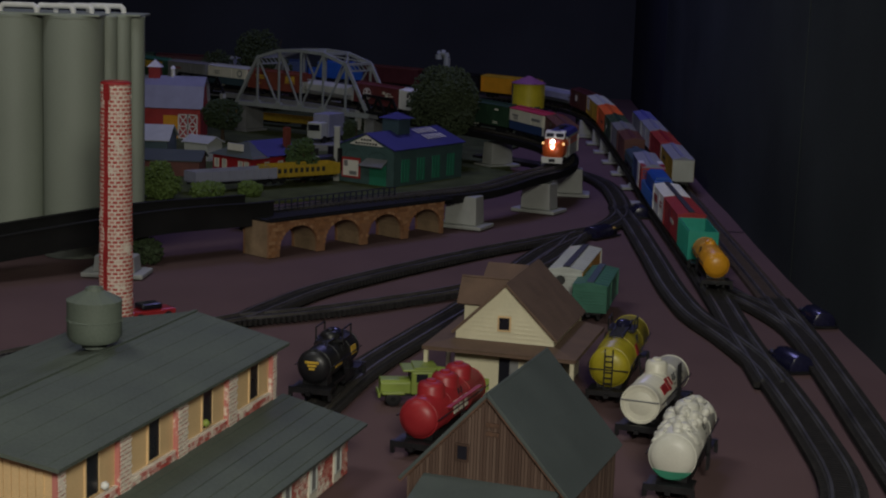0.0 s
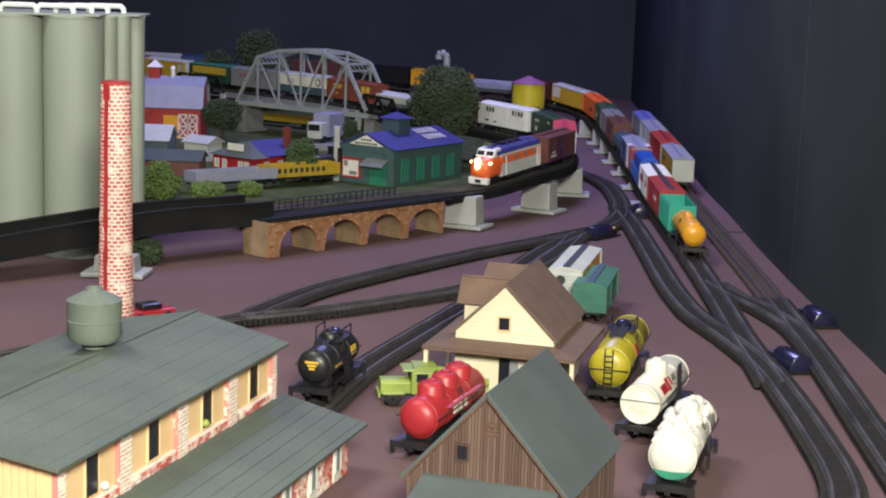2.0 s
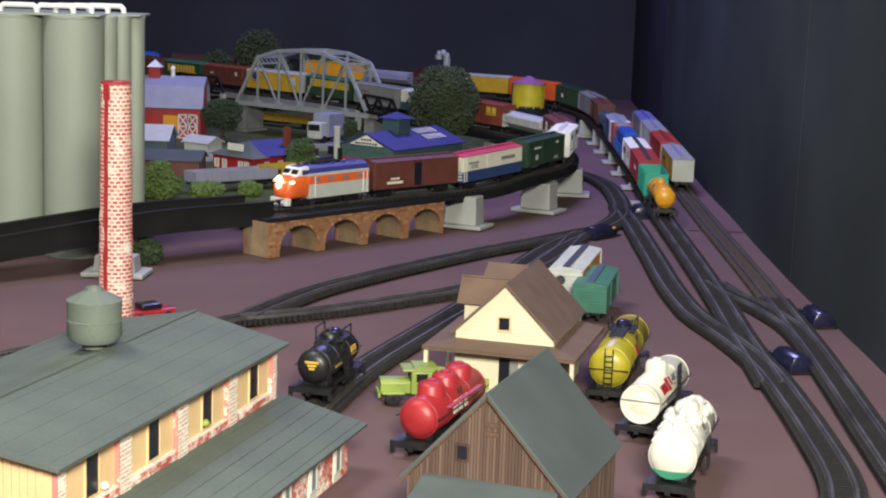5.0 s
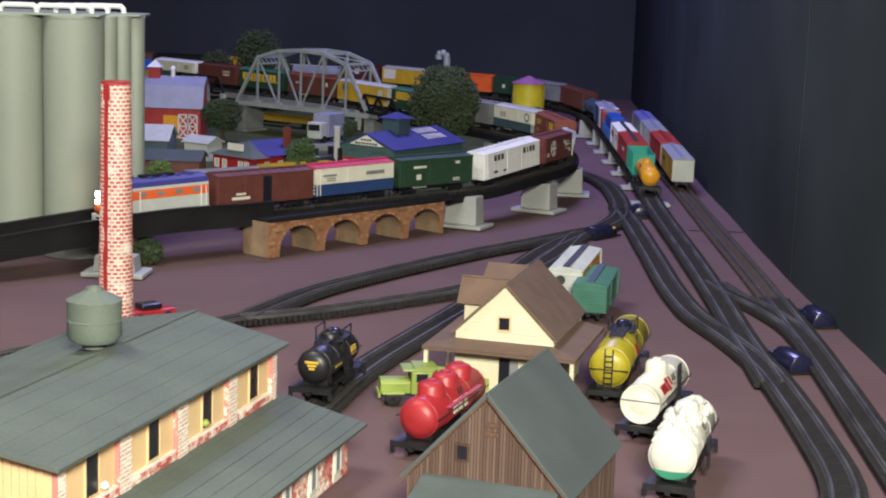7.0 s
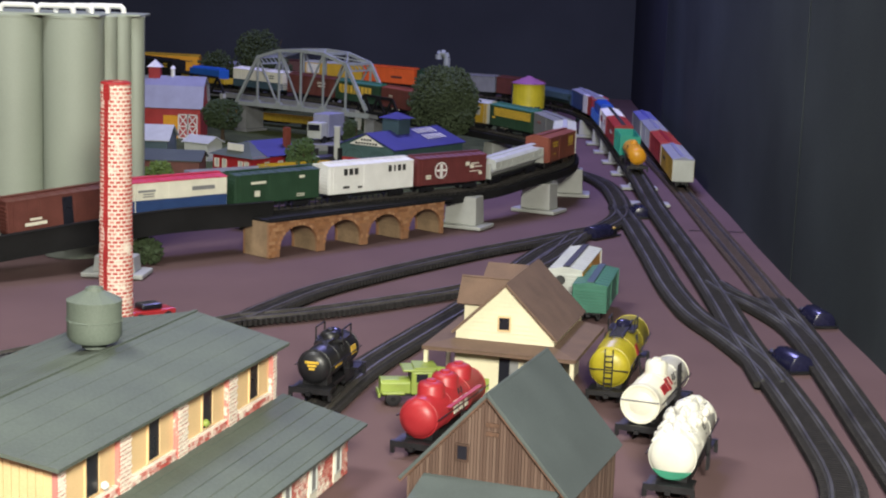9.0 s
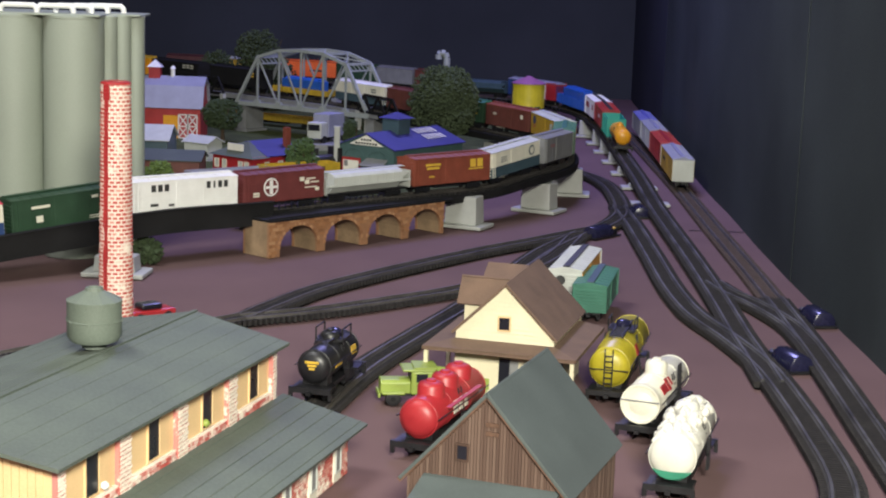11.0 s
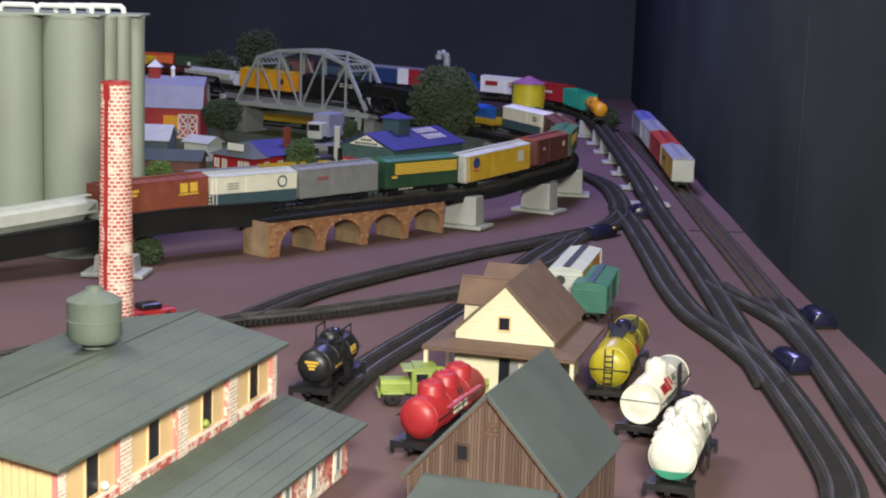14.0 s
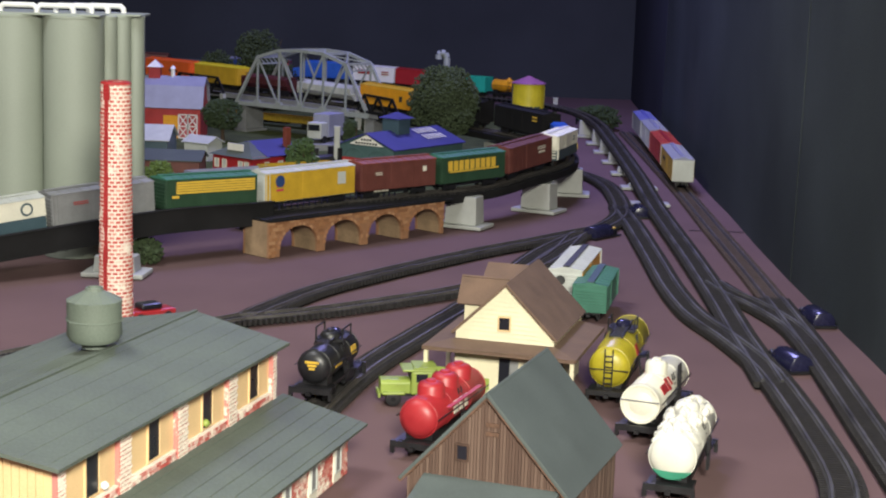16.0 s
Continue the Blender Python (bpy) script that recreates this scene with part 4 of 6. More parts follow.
def dump_truck():
    t = thing("dump_truck", place(-0.9, 124.2, 0, 188), "lime-green toy dump truck parked by the house", "truck")
    part("chassis", Shape().box(-4.2, 3.9, -0.6, 0.6, 0.7, 1.0), BLACK, t)
    part("hood", Shape().prism([(-0.85, 1.0), (0.85, 1.0), (0.85, 2.0), (0.6, 2.25), (-0.6, 2.25), (-0.85, 2.0)], 1.4, 3.8), LIME, t, bevel=0.08)
    part("cab", Shape().box(-0.4, 1.4, -1.15, 1.15, 0.95, 3.1), LIME, t, bevel=0.15)
    part("cab_roof", Shape().box(-0.5, 2.1, -1.2, 1.2, 3.1, 3.3), LIME, t, bevel=0.08)
    for e in (-1, 1):
        part("cab_window", Shape().box(0.1, 1.0, e * 1.16 - 0.03, e * 1.16 + 0.03, 2.15, 2.9), DARK, t)
        part("mudguard", Shape().box(1.9, 3.7, e * 1.05 - 0.25, e * 1.05 + 0.25, 1.0, 1.25), LIME, t, bevel=0.08)
        for x in (2.8, -1.9, -3.1):
            w = part("wheel", Shape().lathe([(0.35, -0.25), (0.62, -0.22), (0.62, 0.22), (0.35, 0.25)], 18, Matrix.Translation((x, e * 1.05, 0.62)), "y"), BLACK, t)
            part("hub", Shape().lathe([(0.2, -0.28), (0.2, 0.28)], 10, Matrix.Translation((x, e * 1.05, 0.62)), "y"), MATTE, w)
    part("windscreen", Shape().box(1.4, 1.44, -0.9, 0.9, 2.3, 2.95), DARK, t)
    part("bumper", Shape().box(3.8, 4.0, -1.1, 1.1, 0.7, 1.1), LIME, t, bevel=0.05)
    bed = Shape().box(-4.6, -0.6, -1.3, 1.3, 1.3, 1.5).add([(-4.8, -1.3, 1.5), (-0.6, -1.3, 1.5), (-0.6, -1.3, 3.0), (-4.8, -1.3, 2.5), (-4.8, -1.15, 1.5), (-0.6, -1.15, 1.5), (-0.6, -1.15, 3.0), (-4.8, -1.15, 2.5)], [(0, 1, 2, 3), (7, 6, 5, 4), (0, 4, 5, 1), (1, 5, 6, 2), (2, 6, 7, 3), (3, 7, 4, 0)])
    bed.add([(-4.8, 1.3, 1.5), (-0.6, 1.3, 1.5), (-0.6, 1.3, 3.0), (-4.8, 1.3, 2.5), (-4.8, 1.15, 1.5), (-0.6, 1.15, 1.5), (-0.6, 1.15, 3.0), (-4.8, 1.15, 2.5)], [(0, 1, 2, 3), (7, 6, 5, 4), (0, 4, 5, 1), (1, 5, 6, 2), (2, 6, 7, 3), (3, 7, 4, 0)])
    bed.box(-0.75, -0.6, -1.15, 1.15, 1.5, 3.3).box(-0.6, 1.2, -1.2, 1.2, 3.35, 3.5)
    part("dump_bed", bed, LIME, t)
    for o in t.children:
        o.data.transform(Matrix.Diagonal((1, 1, 0.88, 1)))
        for w in o.children:
            w.data.transform(Matrix.Diagonal((1, 1, 0.88, 1)))


dump_truck()


def gabled(name, where, W, D, E, Rz, wall_mat, roof_mat, label, category="building", ov=0.4):
    """A plain gabled building; x along the front gable, y along the ridge."""
    t = thing(name, where, label, category)
    c = W / 2
    part("wall", Shape().prism([(0, 0), (W, 0), (W, E), (c, Rz - 0.1), (0, E)], 0, D, Matrix.Rotation(math.pi / 2, 4, "Z") @ Matrix.Diagonal((1, -1, 1, 1))), wall_mat, t)
    sl = (Rz - E) / c
    for e in (-1, 1):
        part("roof_slope", Shape().sheet((c, -ov, Rz + 0.1), (c, D + ov, Rz + 0.1), (c + e * (c + ov), D + ov, E - sl * ov + 0.1), (c + e * (c + ov), -ov, E - sl * ov + 0.1), 0.18), roof_mat, t, bevel=0.03)
    return t


def engine_house():
    t = gabled("engine_house", place(-17.0, 252.2, 0.2, -34), 10.8, 19.0, 5.9, 8.0, PINE, ROOFBLUE, "dark green engine house with blue roof and signs")
    part("gable_sign", Shape().prism([(2.2, 6.15), (8.9, 6.15), (5.5, 7.75)], -0.25, -0.15, Matrix.Rotation(math.pi / 2, 4, "Z") @ Matrix.Diagonal((1, -1, 1, 1))), SIGNWHITE, t, "white triangular gable sign")
    s = Shape()
    for x0, z, n2 in ((4.5, 7.0, 4), (3.4, 6.45, 8)):
        for i in range(n2):
            s.box(x0 + i * 0.55, x0 + i * 0.55 + 0.38, -0.3, -0.24, z - 0.16, z + 0.16)
    part("sign_lettering", s, INK, t)
    for c in (2.9, 7.6):
        a = [(c + 1.9 * math.cos(q), 4.2 + 1.35 * math.sin(q)) for q in np.linspace(0, math.pi, 13)] + [(c + 1.65 * math.cos(q), 4.2 + 1.1 * math.sin(q)) for q in np.linspace(math.pi, 0, 13)]
        part("arch_trim", Shape().prism(a, -0.15, 0, Matrix.Rotation(math.pi / 2, 4, "Z") @ Matrix.Diagonal((1, -1, 1, 1))), PINE, t)
    part("poster_board", Shape().box(0.8, 4.4, -0.2, -0.05, 0.8, 4.0), RED, t, "red framed poster board")
    part("poster", Shape().box(1.1, 4.1, -0.26, -0.2, 1.1, 3.6), SIGNWHITE, t)
    part("poster_print", Shape().box(1.3, 2.0, -0.3, -0.25, 2.6, 3.5).box(2.4, 3.8, -0.3, -0.25, 1.3, 1.9), GREY, t)
    part("awning", Shape().sheet((5.6, -0.05, 4.2), (9.6, -0.05, 4.2), (9.9, -2.0, 3.2), (5.3, -2.0, 3.2), 0.15), GREY, t, "grey awning")
    part("door", Shape().box(6.2, 9.4, -0.12, 0, 0, 3.2), TEALDOOR, t, "green panelled door")
    s = Shape()
    for i in range(4):
        y = 2.0 + i * 4.2
        for k in range(3):
            part("shutter", Shape().box(10.75, 10.9, y + k * 0.8, y + k * 0.8 + 0.5, 0.6, 4.2), TEALDOOR, t)
        part("lintel", Shape().box(10.75, 10.86, y - 0.1, y + 2.2, 4.2, 4.4), PINE, t)
    cup = part("cupola", Shape().box(3.8, 7.0, 6.2, 9.4, 7.0, 10.0), STEEL, t, bevel=0.05)
    part("cupola_roof", Shape().add([(3.3, 5.7, 10.0), (7.5, 5.7, 10.0), (7.5, 9.9, 10.0), (3.3, 9.9, 10.0), (5.4, 7.8, 11.0)], [(0, 1, 4), (1, 2, 4), (2, 3, 4), (3, 0, 4), (3, 2, 1, 0)]), ROOFBLUE, cup)
    s = Shape()
    for k in range(2):
        for i in range(6):
            u0 = 0.18 + 0.34 * k
            x0 = 5.4 + 5.8 * u0
            z0 = 8.46 - 2.2 * u0 * 1.0
            y = 10.6 + i * 0.95
            s.add([(x0, y, z0), (x0 + 1.4, y + 0.1, z0 - 0.53), (x0 + 1.4, y + 0.34, z0 - 0.53), (x0, y + 0.24, z0), (x0, y, z0 + 0.08), (x0 + 1.4, y + 0.1, z0 - 0.45), (x0 + 1.4, y + 0.34, z0 - 0.45), (x0, y + 0.24, z0 + 0.08)], [(3, 2, 1, 0), (4, 5, 6, 7), (0, 1, 5, 4), (1, 2, 6, 5), (2, 3, 7, 6), (3, 0, 4, 7)])
    part("roof_lettering", s, SIGNWHITE, t, "white painted letter bars")


TEALDOOR = mat("green_door", (0.03, 0.21, 0.13), 0.5, 0.15, 60)
engine_house()


def pole(x, y, z, r=0.45):
    t = thing("post", place(x, y, 0.1), "plain grey square post", "post", "grey posts")
    part("shaft", Shape().box(-r, r, -r, r, 0, z), CONCRETE, t, bevel=0.08)
    part("cap", Shape().box(-r - 0.08, r + 0.08, -r - 0.08, r + 0.08, z, z + 0.18), CONCRETE, t)


pole(-17.3, 252.0, 8.6)
pole(-15.2, 303, 9.0, 0.55)
pole(23.5, 352, 6.4, 0.5)


def red_depot():
    m = place(-37.7, 257.5, 0.2, -40)
    t = gabled("red_depot", m @ place(0, 3.2, 0, 0), 9.4, 8.0, 3.3, 5.2, BRIGHTRED, ROOFBLUE, "small red building with grey and blue roof", ov=0.3)
    t.matrix_basis = m
    for o in t.children:
        o.matrix_basis = place(0, 3.2, 0, 0)
    part("wall", Shape().box(0, 9.4, 0, 3.2, 0, 3.3), BRIGHTRED, t)
    part("hip_roof", Shape().add([(-0.5, -0.6, 3.05), (9.9, -0.6, 3.05), (9.9, 3.3, 3.05), (-0.5, 3.3, 3.05), (4.7, 3.3, 5.4)], [(0, 1, 4), (1, 2, 4), (2, 3, 4), (3, 0, 4), (3, 2, 1, 0)]), ROOF, t, "grey hipped roof")
    part("roof_sign", Shape().box(2.8, 6.4, 0.6, 0.8, 3.9, 5.0), SIGNWHITE, t, "white roof sign")
    for x in (1.0, 2.8, 6.6, 8.0):
        window(t, x, -0.02, 1.7, 0.8, 1.2, OFFWHITE, PALE)
    for y in (3.0, 6.0, 8.5):
        window(t, 9.4, y, 1.7, 0.8, 1.2, OFFWHITE, PALE, axis="y")
    part("chimney", Shape().box(6.8, 7.7, 9.0, 9.9, 3.5, 7.4), RUST, t, "red brick chimney")


red_depot()


def barn():
    """Red barn with a gambrel roof, gable to the right."""
    t = thing("red_barn", place(-46.9, 303.5, 0.2, 90), "red barn with lilac-grey gambrel roof", "barn")
    # x to the back, y to the left
    W, L, E = 9.0, 20.0, 6.2
    prof = [(0, 0), (W, 0), (W, E), (W - 1.6, E + 3.6), (W / 2, E + 5.2), (1.6, E + 3.6), (0, E)]
    rot = Matrix.Rotation(math.pi / 2, 4, "Z") @ Matrix.Diagonal((1, -1, 1, 1))
    part("wall", Shape().prism(prof, 0, L, rot), RED, t)
    r = Shape()
    p = [(-0.5, E - 0.4), (1.4, E + 3.75), (W / 2, E + 5.4), (W - 1.4, E + 3.75), (W + 0.5, E - 0.4)]
    for (a, za), (b, zb) in zip(p, p[1:]):
        r.sheet((a, -0.5, za), (b, -0.5, zb), (b, L + 0.5, zb), (a, L + 0.5, za), 0.2)
    part("roof", r, PALEBLUE, t, "lilac-grey gambrel roof")
    cup = part("cupola", Shape().box(W / 2 - 1, W / 2 + 1, 8.3, 10.5, E + 4.6, E + 7.0), BRIGHTRED, t)
    part("cupola_roof", Shape().add([(W / 2 - 1.4, 8, E + 7), (W / 2 + 1.4, 8, E + 7), (W / 2 + 1.4, 10.8, E + 7), (W / 2 - 1.4, 10.8, E + 7), (W / 2, 9.4, E + 8.4)], [(0, 1, 4), (1, 2, 4), (2, 3, 4), (3, 0, 4), (3, 2, 1, 0)]), WHITE, cup)
    part("vent", Shape().lathe([(0.4, E + 5), (0.4, E + 6.6), (0.6, E + 6.7), (0.2, E + 7.3)], 12, Matrix.Translation((W / 2, 6.0, 0))), WHITE, t, smooth=True)
    part("orange_door", Shape().box(-0.15, 0, 4.2, 7.0, 0, 4.4), GOLD, t, "orange barn door")
    for x0 in (0.6, 2.4):
        s = Shape()
        for a, b in (((x0, 0.2), (x0 + 1.7, 0.2)), ((x0, 4.6), (x0 + 1.7, 4.6)), ((x0, 0.2), (x0, 4.6)), ((x0 + 1.7, 0.2), (x0 + 1.7, 4.6)), ((x0, 0.2), (x0 + 1.7, 2.4)), ((x0, 2.4), (x0 + 1.7, 0.2)), ((x0, 2.4), (x0 + 1.7, 4.6)), ((x0, 4.6), (x0 + 1.7, 2.4)), ((x0, 2.4), (x0 + 1.7, 2.4))):
            s.beam((-0.15, a[0], a[1]), (-0.15, b[0], b[1]), 0.2, 0.2)
        part("cross_braced_door", s, WHITE, t, "white cross-braced barn door")


barn()


def low_sheds():
    gabled("grey_shed", place(-45.9, 262, 0.2, 90), 9, 16, 4.4, 6.4, STEEL, PALE, "dark shed with whitish grey roof")
    gabled("brown_shed", place(-38.8, 250.5, 0.2, 90), 7, 12, 2.6, 3.8, BROWN, BARNROOF, "low brown shed with dark grey roof")
    gabled("small_shed", place(-40.5, 270, 0.2, 60), 4, 5, 3.2, 4.1, PALE, PALE, "small pale grey shed")


low_sheds()


def water_tower():
    t = thing("yellow_water_tank", place(17.2, 345.5, 0, 0), "round yellow water tank with violet cone roof", "water tank")
    part("plinth", Shape().lathe([(5.6, 0), (5.0, 3.0), (4.2, 4.9)], 24), MATTE, t, "dark mound")
    part("tank", Shape().lathe([(3.45, 4.9), (3.45, 5.0), (3.42, 9.9), (3.45, 10.1)], 36), LEMON, t, smooth=True)
    part("roof", Shape().lathe([(3.75, 10.05), (3.75, 10.2), (1.6, 11.1), (0.2, 11.7)], 24), VIOLET, t, "violet cone roof")
    s = Shape()
    for a in np.linspace(0, 2 * math.pi, 25)[:-1]:
        s.box(3.42, 3.47, -0.03, 0.03, 5, 10, Matrix.Rotation(a, 4, "Z"))
    part("staves", s, LEMON, t)
    part("downpipe", Shape().rod((-3.5, -0.6, 5), (-3.5, -0.6, 10), 0.16), INK, t)
    s = Shape()
    for i in range(14):
        a = random.Random(i).uniform(4.0, 5.4)
        s.lathe([(0.1, -0.3), (0.35, 0), (0.1, 0.3)], 6, Matrix.Translation((3.7 * math.cos(a), 3.7 * math.sin(a), 5.1)))
    part("shrubs", s, LEAF, t)


water_tower()


def tree(x, y, height, width, material, label, trunk=0.25, clumps=700, base=0.2, squat=1.0, seed=1, leaf=0.42):
    t = thing("tree", place(x, y, 0.1), label, "tree", "model trees")
    rnd = random.Random(seed)
    s = Shape()
    top = height * (trunk + 0.35)
    s.lathe([(0.5, 0), (0.35, height * trunk * 0.6), (0.25, top)], 9)
    crown_z, cr = height * (1 + trunk) / 2, height * (1 - trunk) / 2
    for i in range(9):
        a, q = rnd.uniform(0, 6.28), rnd.uniform(0.4, 0.85)
        z = crown_z + rnd.uniform(-0.5, 0.7) * cr
        s.rod((0, 0, height * trunk * rnd.uniform(0.7, 1.3)), (width / 2 * q * math.cos(a), width / 2 * q * math.sin(a), z), 0.1, 5)
    part("trunk", s, BARK, t)
    lobes = [(rnd.uniform(-0.5, 0.5) * width * 0.5, rnd.uniform(-0.5, 0.5) * width * 0.5, crown_z + rnd.uniform(-0.6, 0.6) * cr, rnd.uniform(0.34, 0.5) * width * 0.62) for _ in range(16)]
    c = Shape()
    ico = [(0, 0, 1), (0.94, 0, 0.2), (0.1, 0.9, 0.3), (-0.9, 0.1, 0.1), (0, -0.95, 0.25), (0.2, 0.1, -0.9)]
    fc = [(0, 1, 2), (0, 2, 3), (0, 3, 4), (0, 4, 1), (5, 2, 1), (5, 3, 2), (5, 4, 3), (5, 1, 4)]
    for i in range(clumps):
        lx, ly, lz, r = lobes[i % 16]
        d = Vector((rnd.gauss(0, 1), rnd.gauss(0, 1), rnd.gauss(0, 1) * squat)).normalized() * r * rnd.uniform(0.6, 1.05)
        p = Vector((lx, ly, lz)) + d
        if (p.x ** 2 + p.y ** 2) / (width / 2) ** 2 + (p.z - crown_z) ** 2 / cr ** 2 > 1.12:
            continue
        k = rnd.uniform(0.6, 1.3) * leaf
        m = Matrix.Translation(p) @ Euler((rnd.uniform(0, 6), rnd.uniform(0, 6), rnd.uniform(0, 6))).to_matrix().to_4x4()
        c.add([(k * a, k * b, k * e) for a, b, e in ico], fc, m)
    tagged(part("crown", c, material, t), kind="stuff")
    return t


tree(-0.8, 273, 17.6, 12.6, LEAFGREY, "large round dark green model tree", 0.3, 15000, seed=3, leaf=0.3)
tree(-42.0, 299, 8.2, 7.8, LEAF, "round dark green model tree on a trunk", 0.35, 3500, seed=4, leaf=0.3)
tree(-15.6, 270, 9.2, 4.2, LEAF, "tall dark green model bush behind the engine house", 0.04, 2200, seed=25, leaf=0.3)
tree(-22.3, 249, 7.6, 5.6, LEAFMID, "mid-green model bush beside the small red depot", 0.04, 2800, seed=5, leaf=0.3)
tree(-16.5, 309, 8.5, 5.2, LEAF, "dark green model bush by the bridge", 0.1, 1000, seed=6)
tree(-11.0, 322, 5, 6.0, LEAF, "dark green model bush", 0.1, 800, seed=7)
tree(-40.5, 226, 5.4, 6.2, LEAFLIGHT, "light green model bush behind the girder bridge", 0.05, 2600, seed=8, leaf=0.28)
tree(-43.8, 222, 3.2, 4.2, LEAFLIGHT, "low light green model bush", 0.05, 600, seed=9)
tree(-34.0, 228, 2.4, 6.2, LEAFLIGHT, "low light green model bush", 0.05, 800, seed=10)
tree(-28.5, 232, 2.2, 3.6, LEAFLIGHT, "low light green model bush", 0.05, 500, seed=11)
tree(-33.6, 178.5, 2.7, 4.0, LEAF, "small dark green bush under the bridge", 0.05, 500, seed=12)
tree(-25.4, 205, 2.2, 3.4, LEAFLIGHT, "small green bush behind the viaduct", 0.05, 400, seed=13)
tree(-42.2, 366, 19.2, 14, LEAFGREY, "tall olive-green model tree behind the bridge", 0.1, 3500, seed=14)
tree(-53.5, 372, 13.5, 12, LEAFGREY, "olive-green model tree behind the bridge", 0.1, 2000, seed=15)




# ---- rolling stock ----
def wheelset(parent, x, z=0.0):
    tr = part("truck", Shape().box(x - 1.25, x + 1.25, -1.0, -0.8, z + 0.25, z + 0.75).box(x - 1.25, x + 1.25, 0.8, 1.0, z + 0.25, z + 0.75).box(x - 0.3, x + 0.3, -0.8, 0.8, z + 0.45, z + 0.8), BLACK, parent)
    for w in (-0.72, 0.72):
        s = Shape()
        for side in (-0.75, 0.75):
            s.lathe([(0.46, side - 0.1), (0.46, side + 0.02), (0.52, side + 0.05), (0.52, side + 0.1)], 14, Matrix.Translation((x + w, 0, z + 0.46)), "y")
        s.lathe([(0.12, -0.75), (0.12, 0.75)], 8, Matrix.Translation((x + w, 0, z + 0.46)), "y")
        part("wheel", s, BLACK, tr)


def underframe(parent, length):
    h = length / 2
    part("underframe", Shape().box(-h + 0.2, h - 0.2, -1.1, 1.1, 0.85, 1.12).box(-h * 0.35, h * 0.35, -0.8, 0.8, 0.5, 0.9), BLACK, parent)
    for s in (-1, 1):
        part("coupler", Shape().box(min(s * (h - 0.3), s * (h + 0.45)), max(s * (h - 0.3), s * (h + 0.45)), -0.18, 0.18, 0.72, 0.98), BLACK, parent)
        wheelset(parent, s * (h - 2.3))


def bars(parent, spots, material, side, y=1.735):
    """Lettering that cannot be read or is a name, as plain bars on a car's side."""
    for x, z, w, h in spots:
        x = -side * x
        rows = 2 if 0.35 < h < 1.05 and 0.8 < w < 2.7 else 1
        for k in range(rows):
            zz, hh = (z, h) if rows == 1 else (z + (k - 0.5) * h * 0.55, h * 0.26)
            part("lettering", Shape().box(x - w / 2, x + w / 2, side * y - 0.02, side * y + 0.02, zz - hh / 2, zz + hh / 2), material, parent)


def disc(parent, x, z, r, material, y=1.78):
    """A round emblem on both sides of a car."""
    for e in (-1, 1):
        part("emblem", Shape().lathe([(r, -0.02), (r, 0.02)], 24, Matrix.Translation((-e * x, e * y, z)), "y"), material, parent)


